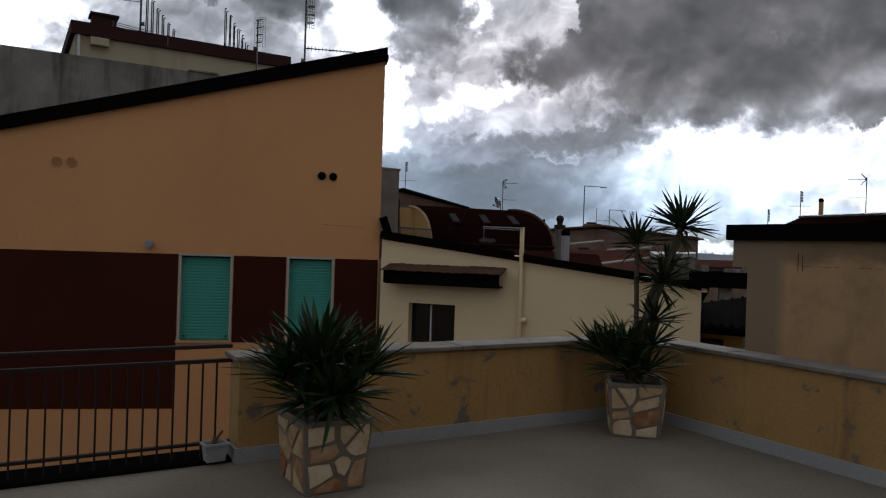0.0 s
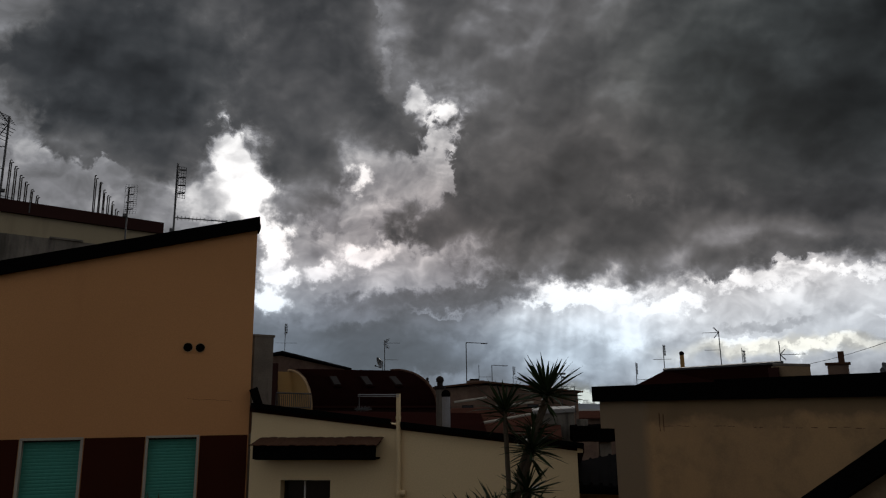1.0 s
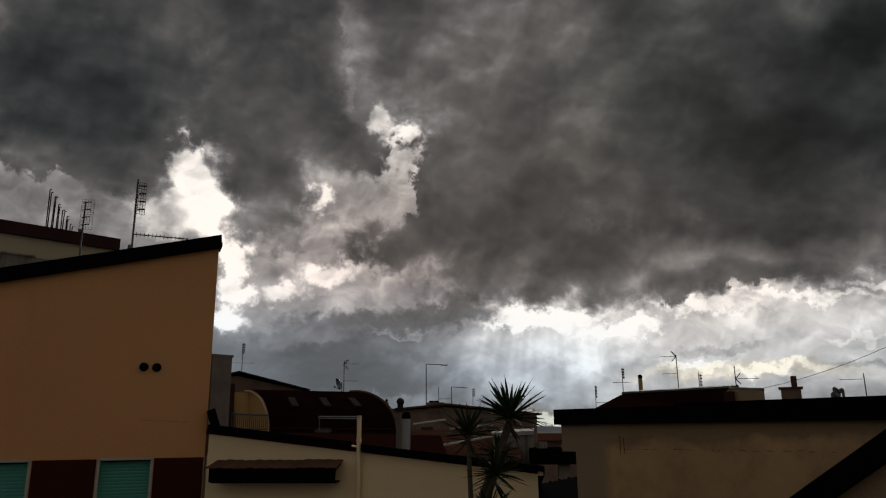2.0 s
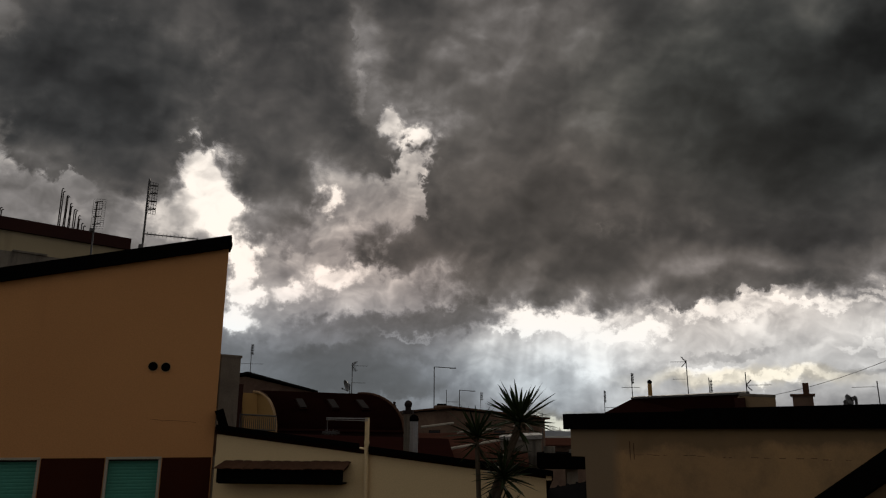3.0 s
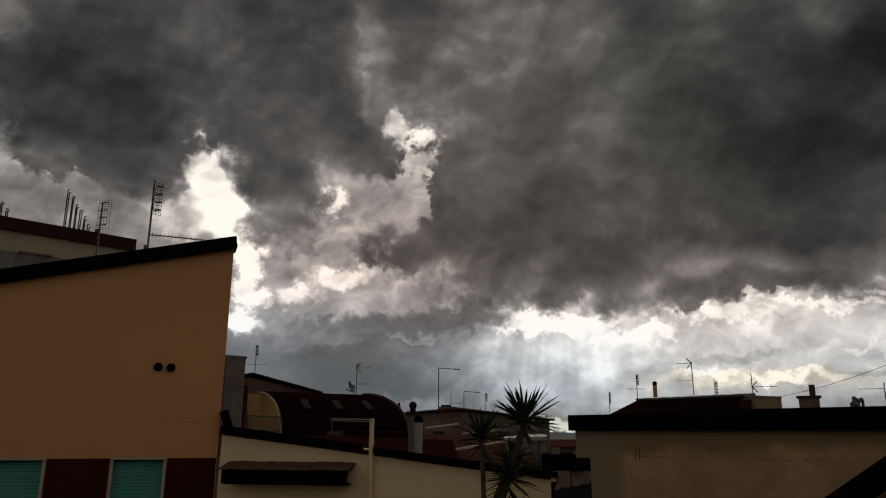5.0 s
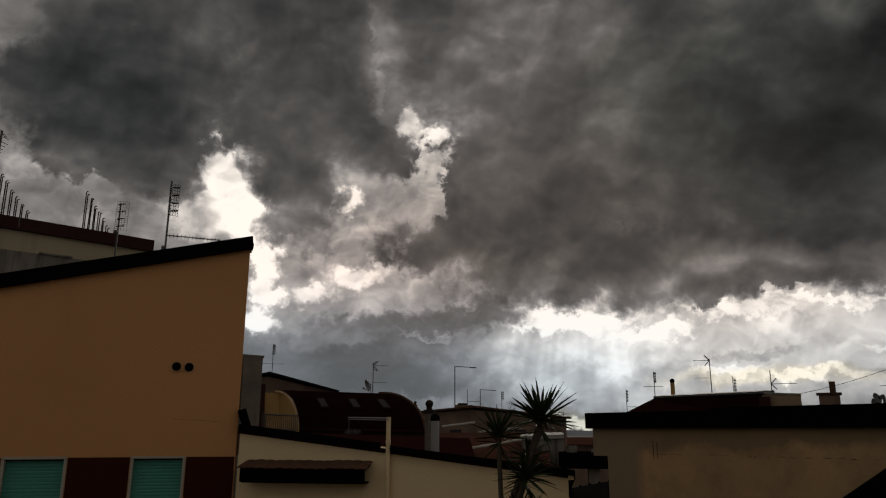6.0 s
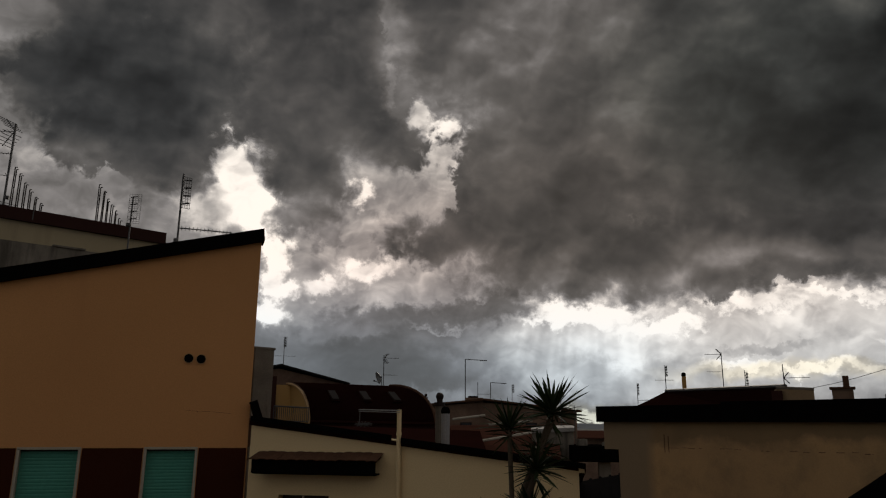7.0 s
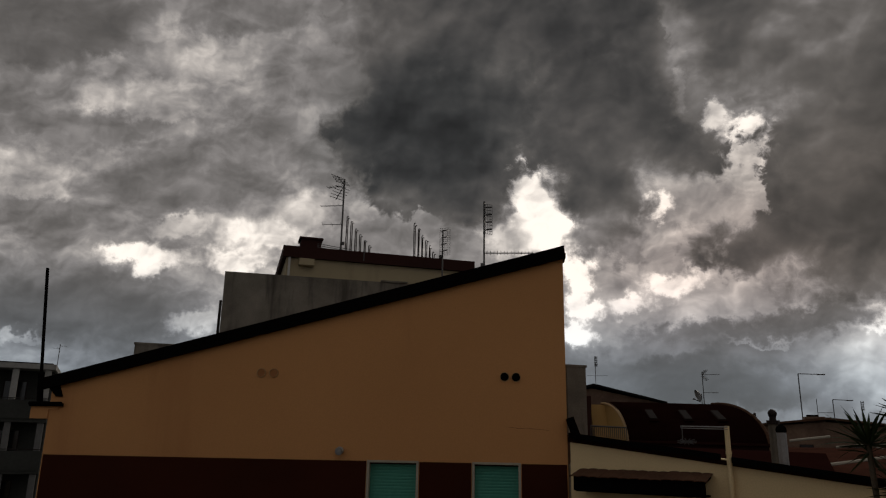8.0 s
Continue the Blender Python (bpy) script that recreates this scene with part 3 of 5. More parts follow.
tagged(finish("baseboard_far", boxes((0.022, 0.0, 0.001, 3.77, 0.02, 0.105), (3.75, -0.24, 0.001, 3.77, 0.0, 0.105), m=TER), M_SKIRT), "grey stone skirting along the far parapet", "skirting", kind="structure")
tagged(finish("baseboard_side", boxes((0.0, 0.0, 0.001, 0.02, 12.5, 0.105), m=TER), M_SKIRT), "grey stone skirting along the side parapet", "skirting", kind="structure")


def railing():
    top = thing("railing", "dark iron terrace railing with thin upright bars", "railing")
    y = -0.14
    part("handrail", boxes((3.77, y - 0.022, 0.775, 12.5, y + 0.022, 0.80), m=TER, bevel=0.004), M_IRON, top)
    part("upper_rail", boxes((3.77, y - 0.018, 0.675, 12.5, y + 0.018, 0.70), m=TER), M_IRON, top)
    part("lower_rail", boxes((3.77, y - 0.015, 0.115, 12.5, y + 0.015, 0.135), m=TER), M_IRON, top)
    bar = boxes((-0.006, -0.006, 0.026, 0.006, 0.006, 0.68))
    me = bpy.data.meshes.new("baluster")
    bar.to_mesh(me)
    bar.free()
    me.materials.append(M_IRON)
    for k in range(90):
        ob = new("baluster", me)
        ob.matrix_world = TER @ pose(3.87 + 0.094 * k, y, 0, 0, 0, 0)
        ob.parent = top
    post = boxes((-0.02, -0.02, 0.0, 0.02, 0.02, 0.78), (-0.05, -0.05, 0.001, 0.05, 0.05, 0.012))
    me = bpy.data.meshes.new("post")
    post.to_mesh(me)
    post.free()
    me.materials.append(M_IRON)
    for x in (5.75, 7.65, 9.55, 11.45):
        ob = new("post", me)
        ob.matrix_world = TER @ pose(x, y, 0)
        ob.parent = top


railing()
tagged(finish("trim_terrace_edge", boxes((3.775, -0.36, 0.001, 13, -0.05, 0.025), m=TER), M_BLACK), "black metal drip edge under the railing", "edge trim", kind="structure")

# ---- the orange building ----
WALL_Y = 12.12


def orange_building():
    top = thing("orange_building", "orange plastered building with oxide-red panels and a single-pitch black roof edge", "building")
    openings = [(-2.30, -1.53, -0.09, 1.275), (-0.61, 0.092, -0.05, 1.275)]
    bm = wall_with_openings(bmesh.new(), -7.88, 0.86, -7.6, (2.44, 4.675), openings, WALL_Y, WALL_Y + 0.3)
    part("wall", bm, M_ORANGE, top)
    part("side_wall", prism([(WALL_Y + 0.3, -7.6), (WALL_Y + 3.6, -7.6), (WALL_Y + 3.6, 4.64), (WALL_Y + 0.3, 4.64)], 0.56, 0.855, "x"), M_ORANGE, top)
    part("end_wall", prism([(WALL_Y + 0.3, -7.6), (WALL_Y + 3.6, -7.6), (WALL_Y + 3.6, 2.33), (WALL_Y + 0.3, 2.33)], -7.875, -7.58, "x"), M_ORANGE, top)
    part("back_wall", boxes((-7.87, WALL_Y + 3.6, -7.6, 0.85, WALL_Y + 3.8, 2.33)), M_ORANGE, top)
    slope, eave = 0.2555, 2.35
    part("roof", prism([(-7.98, eave + 0.08), (0.88, eave + 0.08 + 8.86 * slope), (0.88, eave + 0.12 + 8.86 * slope), (-7.98, eave + 0.12)], WALL_Y - 0.035, WALL_Y + 3.9), M_DARKTILE, top)
    part("fascia", prism([(-8.0, eave), (0.90, eave + 8.9 * slope - 0.015), (0.885, eave + 0.20 + 8.9 * slope), (-8.0, eave + 0.205)], WALL_Y - 0.10, WALL_Y - 0.04), M_BLACK, top, "black sheet-metal verge flashing")
    part("roof_capping", prism([(-8.0, eave + 0.165), (0.885, eave + 0.165 + 8.885 * slope), (0.885, eave + 0.195 + 8.885 * slope), (-8.0, eave + 0.195)], WALL_Y - 0.04, WALL_Y + 0.35), M_BLACK, top)
    part("tip_flashing", boxes((0.86, WALL_Y - 0.105, 4.62, 0.905, WALL_Y + 0.3, 4.69)), M_BLACK, top)
    part("gutter", boxes((-8.22, WALL_Y - 0.06, 2.072, -7.63, WALL_Y + 0.5, 2.125), (-8.22, WALL_Y - 0.08, 2.10, -7.63, WALL_Y - 0.05, 2.15)), M_BLACK, top, "black eaves gutter")
    part("gutter_end", prism([(-8.10, 2.56), (-7.80, 2.56), (-7.66, 2.24), (-7.78, 2.24)], WALL_Y - 0.03, WALL_Y + 0.3), M_BLACK, top)
    part("cornice", boxes((-8.20, WALL_Y - 0.02, 1.87, -7.88, WALL_Y + 0.3, 2.072), (-7.88, WALL_Y - 0.02, 2.02, -7.70, WALL_Y - 0.002, 2.072)), M_ORANGE, top)
    # oxide-red panels between and beside the windows
    for x0, z0, x1 in ((-7.86, -1.19, -2.345), (-1.485, -0.12, -0.655), (0.137, -0.12, 0.845)):
        part("red_panel", boxes((x0, WALL_Y - 0.006, z0, x1, WALL_Y - 0.001, 1.285)), M_OXIDE, top, "oxide-red painted wall panel")
    for x0, x1, z0, z1 in openings:
        w = part("window", boxes((x0, WALL_Y + 0.16, z0, x1, WALL_Y + 0.2, z1)), M_IRON, top, "window closed by a teal roller shutter")
        part("frame", boxes((x0 - 0.032, WALL_Y - 0.02, z0, x0 + 0.005, WALL_Y + 0.1, z1), (x1 - 0.005, WALL_Y - 0.02, z0, x1 + 0.032, WALL_Y + 0.1, z1), (x0 - 0.032, WALL_Y - 0.02, z1 - 0.01, x1 + 0.032, WALL_Y + 0.1, z1 + 0.025)), M_FRAME, w, "pale stone window surround")
        part("sill", boxes((x0 - 0.05, WALL_Y - 0.04, z0 - 0.045, x1 + 0.05, WALL_Y + 0.12, z0)), M_TAN, w, "tan window sill")
        part("shutter_box", boxes((x0, WALL_Y + 0.06, z1 - 0.035, x1, WALL_Y + 0.16, z1 - 0.005)), M_IRON, w)
        n = 27
        step = (z1 - z0 - 0.03) / n
        profile = [(0.112, z0), (0.10, z0)]
        for k in range(n):
            a = z0 + k * step
            profile += [(0.0965, a + step * 0.3), (0.0965, a + step * 0.78), (0.1005, a + step)]
        profile.append((0.112, z1 - 0.03))
        bm = prism([(WALL_Y + y, z) for y, z in profile], x0 + 0.006, x1 - 0.006, "x")
        part("shutter", bm, M_TEAL, w, "teal roller shutter of narrow slats")
        for x in (x0 + 0.06, x1 - 0.06):
            part("shutter_stop", rods(((x, WALL_Y + 0.10, z0 + 0.06), (x, WALL_Y + 0.065, z0 + 0.06), 0.014), sides=8), M_IRON, w)
    for x, z, mat in ((-0.125, 2.64, M_BLACK), (0.06, 2.635, M_BLACK), (-4.20, 2.67, M_VENT), (-3.985, 2.67, M_VENT)):
        bm = bmesh.new()
        rod(bm, (x, WALL_Y - 0.012, z), (x, WALL_Y - 0.001, z), 0.068, 20)
        ring = part("vent", bm, mat, top, "round black wall vent" if mat is M_BLACK else "round wall vent with a plain tan cover")
        bm = bmesh.new()
        for k in range(20):
            a, b = (2 * math.pi * (k + j) / 20 for j in (0, 1))
            for q0, q1, y0, y1 in ((0.068, 0.077, -0.02, -0.02), (0.077, 0.077, -0.02, 0.0), (0.068, 0.068, -0.02, -0.01)):
                bm.faces.new([bm.verts.new((x + r * math.cos(t), WALL_Y + y, z + r * math.sin(t))) for r, t, y in ((q0, a, y0), (q1, a, y1), (q1, b, y1), (q0, b, y0))])
        part("rim", bm, M_TAN, ring)
    lamp = part("wall_lamp", rods(((-2.78, WALL_Y - 0.001, 1.44), (-2.78, WALL_Y - 0.05, 1.44), 0.055), ((-2.78, WALL_Y - 0.05, 1.44), (-2.78, WALL_Y - 0.13, 1.425), 0.062), sides=14), M_SKIRT, top, "round white floodlight")
    part("lens", rods(((-2.78, WALL_Y - 0.131, 1.425), (-2.78, WALL_Y - 0.14, 1.424), 0.045), sides=14), M_ZINC, lamp)
    # a hairline crack in the plaster near the corner
    run = [(-0.10, 1.845), (0.02, 1.838), (0.09, 1.824), (0.24, 1.832), (0.33, 1.822), (0.46, 1.815), (0.58, 1.80)]
    for (x0, z0), (x1, z1) in zip(run, run[1:]):
        part("crack", prism([(x0, z0), (x1, z1), (x1, z1 + 0.004), (x0, z0 + 0.003)], WALL_Y - 0.003, WALL_Y - 0.0005), M_TILE, top, "dark hairline crack in the plaster")
    # broken end of a gutter at the corner
    part("gutter_stub", boxes((-0.06, -0.1, -0.17, 0.06, 0.1, 0.17), m=pose(0.955, WALL_Y - 0.06, 1.84, 0, -20, 0)), M_BLACK, top)
    part("cracked_edge", prism([(0.86, 1.30), (0.89, 1.30), (0.93, 1.42), (0.90, 1.52), (0.95, 1.62), (0.93, 1.74), (0.86, 1.74)], WALL_Y - 0.012, WALL_Y + 0.1), M_TILE, top, "broken brown plaster edge")


orange_building()

# ---- the cream building; its own axes: x along its wall, y away from the terrace ----
CRM = pose(0.88, 12.12, 0, 0, 0, -28)


def cream_building():
    top = thing("cream_building", "low cream plastered building with black roof edge and tiled canopy", "building")
    opening = (0.54, 1.34, -0.06, 0.60)
    tops = (1.71, 1.10)
    bm = wall_with_openings(bmesh.new(), 0.02, 5.08, -7.6, tops, [opening], 0, 0.3)
    part("wall", bm, M_CREAM, top, m=CRM)
    part("end_wall", boxes((4.78, 0.3, -7.6, 5.08, 4.6, 0.5)), M_CREAM, top, m=CRM)
    slope = (1.10 - 1.71) / 5.06
    bm = bmesh.new()
    sheet = [bm.verts.new(p) for p in ((0.0, -0.03, 1.70), (5.18, -0.03, 1.70 + 5.18 * slope), (5.18, 4.8, 0.55), (0.0, 4.8, 0.9))]
    under = [bm.verts.new(v.co - Vector((0, 0, 0.06))) for v in sheet]
    bm.faces.new(sheet)
    bm.faces.new(under[::-1])
    for k in range(4):
        bm.faces.new((sheet[k], sheet[(k + 1) % 4], under[(k + 1) % 4], under[k]))
    part("roof", bm, M_REDROOF, top, m=CRM)
    for a, b, lift in ((0.05, 2.30, 0.0), (2.46, 5.18, -0.02)):
        part("fascia", prism([(a, 1.70 + a * slope + lift), (b, 1.70 + b * slope + lift), (b, 1.78 + b * slope + lift), (a, 1.78 + a * slope + lift)], -0.12, -0.03), M_BLACK, top, "black sheet-metal roof edge", m=CRM)
    part("eaves_end", boxes((5.08, -0.05, 1.0, 5.16, 0.25, 1.07)), M_CREAM, top, m=CRM)
    x0, x1, z0, z1 = opening
    w = part("window", boxes((x0, 0.17, z0, x0 + 0.03, 0.21, z1), (x1 - 0.03, 0.17, z0, x1, 0.21, z1), (x0 + 0.03, 0.17, z1 - 0.03, x1 - 0.03, 0.21, z1), (x0 + 0.03, 0.17, z0, x1 - 0.03, 0.21, z0 + 0.03)), M_IRON, top, "dark two-light window", m=CRM)
    part("mullion", boxes((0.865, 0.16, z0 + 0.03, 0.89, 0.2, z1 - 0.03)), M_WHITE, w, m=CRM)
    for a, b in ((x0 + 0.03, 0.865), (0.89, x1 - 0.03)):
        part("pane", boxes((a, 0.185, z0 + 0.03, b, 0.191, z1 - 0.03)), M_GLASS, w, m=CRM)
    # added black panel, stands in for the unlit room behind the panes
    part("room_dark_panel", boxes((x0 - 0.2, 1.2, z0 - 0.2, x1 + 0.2, 1.25, z1 + 0.2)), M_BLACK, w, m=CRM)
    c = part("canopy", prism([(0.0, 1.22), (-0.36, 1.135), (-0.36, 0.935), (-0.33, 0.935), (-0.33, 1.10), (0.0, 1.17)], 0.22, 2.14, "x"), M_BLACK, top, "small canopy with a dark boarded front", m=CRM)
    part("soffit", boxes((0.24, -0.33, 0.92, 2.12, -0.002, 0.94)), M_BLACK, c, m=CRM)
    rr = random.Random(9)
    for k in range(13):
        x = 0.17 + 0.154 * k
        bm = bmesh.new()
        arc = [(x + 0.078 - 0.08 * math.cos(math.pi * j / 6), 0.032 * math.sin(math.pi * j / 6)) for j in range(7)]
        d = rr.uniform(-0.015, 0.015)
        lift = rr.uniform(0, 0.012)
        lo = [bm.verts.new((px, -0.41 + d, 1.13 + pz * 0.42 + lift)) for px, pz in arc]
        hi = [bm.verts.new((px, 0.0, 1.225 + pz * 0.42 + lift)) for px, pz in arc]
        lo2 = [bm.verts.new((px, -0.41 + d, 1.118 + pz * 0.42 + lift)) for px, pz in arc]
        for j in range(6):
            bm.faces.new((lo[j], lo[j + 1], hi[j + 1], hi[j]))
            bm.faces.new((lo[j], lo2[j], lo2[j + 1], lo[j + 1]))
        part("roof_tile", bm, M_TILE, c, m=CRM)
    p = part("drain_pipe", rods(((2.42, -0.065, -7.5), (2.42, -0.065, 1.88), 0.035), ((2.42, -0.065, 1.50), (2.42, -0.065, 1.54), 0.042), ((2.42, -0.065, 0.40), (2.42, -0.065, 0.46), 0.056), sides=12), M_CREAM, top, "cream painted pipe that rises past the roof edge", m=CRM)
    part("pipe_elbow", rods(((2.42, -0.065, 0.43), (2.53, -0.065, 0.43), 0.04), sides=10), M_CREAM, p, m=CRM)


cream_building()


def fallen_antenna():
    top = thing("roof_antenna", "old bent antenna fixed to the pipe above the cream wall", "antenna")
    part("boom", rods(((2.44, -0.10, 1.865), (1.80, -0.14, 1.875), 0.008), ((2.44, -0.10, 1.835), (1.80, -0.14, 1.85), 0.005)), M_ZINC, top, m=CRM)
    part("drop_rod", rods(((1.82, -0.14, 1.885), (1.82, -0.14, 1.66), 0.007)), M_STEEL, top, m=CRM)
    for k in range(6):
        a = math.pi * k / 6 + 0.2
        part("dipole", rods(((1.88 - 0.14 * math.cos(a), -0.14, 1.66 - 0.045 * math.sin(a)), (1.88 + 0.14 * math.cos(a), -0.14, 1.66 + 0.045 * math.sin(a)), 0.006)), M_STEEL, top, m=CRM)


fallen_antenna()


# ---- the bare rendered building beside the terrace ----
def stained_render():
    """Brown render with a damp, darker band under the roof edge and a grey patched strip at its far end."""
    m = bpy.data.materials.new("damp_stained_render")
    m.use_nodes = True
    t = m.node_tree
    b = t.nodes["Principled BSDF"]
    b.inputs["Roughness"].default_value = 0.95
    b.inputs["Specular IOR Level"].default_value = 0.15
    co = t.nodes.new("ShaderNodeTexCoord").outputs["Object"]
    sep = t.nodes.new("ShaderNodeSeparateXYZ")
    t.links.new(co, sep.inputs[0])

    def tex(scale, detail):
        n = t.nodes.new("ShaderNodeTexNoise")
        n.inputs["Scale"].default_value, n.inputs["Detail"].default_value, n.inputs["Roughness"].default_value = scale, detail, 0.6
        t.links.new(co, n.inputs["Vector"])
        return n.outputs["Fac"]

    def calc(op, a, c, d=None):
        n = t.nodes.new("ShaderNodeMath")
        n.operation = op
        for k, v in enumerate((a, c, d)):
            if isinstance(v, (int, float)):
                n.inputs[k].default_value = v
            elif v is not None:
                t.links.new(v, n.inputs[k])
        return n.outputs[0]

    def step(value, lo, hi, top=1.0):
        n = t.nodes.new("ShaderNodeMapRange")
        for k, v in enumerate((lo, hi, 0.0, top)):
            n.inputs[k + 1].default_value = v
        t.links.new(value, n.inputs[0])
        return n.outputs[0]

    def mix(fac, a, c):
        n = t.nodes.new("ShaderNodeMix")
        n.data_type = "RGBA"
        t.links.new(fac, n.inputs[0])
        for k, v in ((6, a), (7, c)):
            if isinstance(v, tuple):
                n.inputs[k].default_value = (*v, 1)
            else:
                t.links.new(v, n.inputs[k])
        return n.outputs[2]

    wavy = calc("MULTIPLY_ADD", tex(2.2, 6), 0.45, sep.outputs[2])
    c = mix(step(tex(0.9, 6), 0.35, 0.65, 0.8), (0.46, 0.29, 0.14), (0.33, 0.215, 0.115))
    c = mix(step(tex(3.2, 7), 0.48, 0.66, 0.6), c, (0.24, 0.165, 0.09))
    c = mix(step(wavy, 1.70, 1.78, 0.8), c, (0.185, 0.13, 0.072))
    edge = calc("MULTIPLY_ADD", tex(1.6, 5), 0.16, sep.outputs[1])
    c = mix(step(edge, 0.52, 0.64), (0.235, 0.175, 0.11), c)
    c = mix(step(tex(70, 4), 0.42, 0.8, 0.22), c, (0.14, 0.10, 0.07))
    t.links.new(c, b.inputs["Base Color"])
    bump = t.nodes.new("ShaderNodeBump")
    bump.inputs["Strength"].default_value, bump.inputs["Distance"].default_value = 0.12, 0.02
    t.links.new(tex(40, 6), bump.inputs["Height"])
    t.links.new(bump.outputs[0], b.inputs["Normal"])
    return m


def render_building():
    top = thing("rendered_building", "bare brown rendered building with a black roof edge and damp stains", "building")
    m = stained_render()
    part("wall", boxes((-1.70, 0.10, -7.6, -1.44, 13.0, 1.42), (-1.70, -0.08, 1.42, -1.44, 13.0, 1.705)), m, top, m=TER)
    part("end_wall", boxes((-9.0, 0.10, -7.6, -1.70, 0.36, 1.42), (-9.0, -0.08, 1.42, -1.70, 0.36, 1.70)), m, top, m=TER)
    part("roof_edge", boxes((-9.0, -0.13, 1.70, -1.38, -0.05, 1.862), (-1.46, -0.05, 1.70, -1.38, 13.0, 1.862)), M_BLACK, top, "black sheet-metal roof edge", m=TER)
    rr = random.Random(21)
    y = 0.62
    while y < 6.0:
        long = rr.uniform(0.01, 0.07)
        z = 1.455 + rr.uniform(-0.006, 0.006)
        if rr.random() < 0.5:
            part("crack", boxes((-1.4405, y, z - rr.uniform(0.001, 0.004), -1.437, y + long, z + rr.uniform(0.0005, 0.002))), M_TILE, top, "dark hairline crack in the render", m=TER)
        y += long + rr.uniform(0.0, 0.05)
    for y, lo, hi in ((0.66, 1.40, 1.58), (0.705, 1.40, 1.565)):
        part("rust_run", prism([(y - 0.004, hi), (y + 0.004, hi), (y + 0.002, lo), (y - 0.003, lo + 0.02)], -1.4405, -1.4365, "x"), M_TILE, top, "thin rust run", m=TER)
    part("step_capping", boxes((-1.70, 1.32, 1.862, -1.39, 13.0, 1.885)), M_BLACK, top, m=TER)
    part("roof", boxes((-9.0, -0.05, 1.72, -1.46, 13.0, 1.78)), M_DARKTILE, top, m=TER)


render_building()


def gable():
    """The low neighbour between the side parapet and the rendered building: a steep dark verge over a tan gable."""
    top = thing("neighbour_gable", "tan gable wall under a steep black roof verge", "gable roof")
    z = lambda y, lift=0.0: 0.64 + 0.69 * (y - 1.96) + lift
    part("wall", prism([(2.3, -7.6), (9.0, -7.6), (9.0, 3.2), (6.0, z(6.0, -0.1)), (2.3, z(2.3, -0.1))], -0.95, -0.76, "x"), M_RENDER, top, m=TER)
    part("verge", prism([(1.94, 0.62), (1.97, 0.70), (6.2, z(6.2, 0.045)), (6.2, z(6.2, -0.14)), (2.30, z(2.30, -0.14)), (2.2, 0.62)], -0.75, -0.64, "x"), M_BLACK, top, "black verge board", m=TER)
    part("gutter", boxes((-0.755, 2.21, 0.56, -0.64, 6.0, 0.77)), M_BLACK, top, m=TER)
    part("roof", prism([(1.97, 0.64), (6.2, z(6.2)), (6.2, z(6.2, 0.03)), (1.97, 0.68)], -1.30, -0.76, "x"), M_DARKTILE, top, m=TER)


gable()


# ---- planters and yuccas on the terrace ----
def clip_cell(poly, a, b):
    """The part of a polygon that lies nearer to a than to b."""
    mid, n = (a + b) / 2, b - a
    out = []
    for p, q in zip(poly, poly[1:] + poly[:1]):
        dp, dq = (p - mid).dot(n), (q - mid).dot(n)
        if dp <= 0:
            out.append(p)
        if dp * dq < 0:
            out.append(p + (q - p) * (dp / (dp - dq)))
    return out


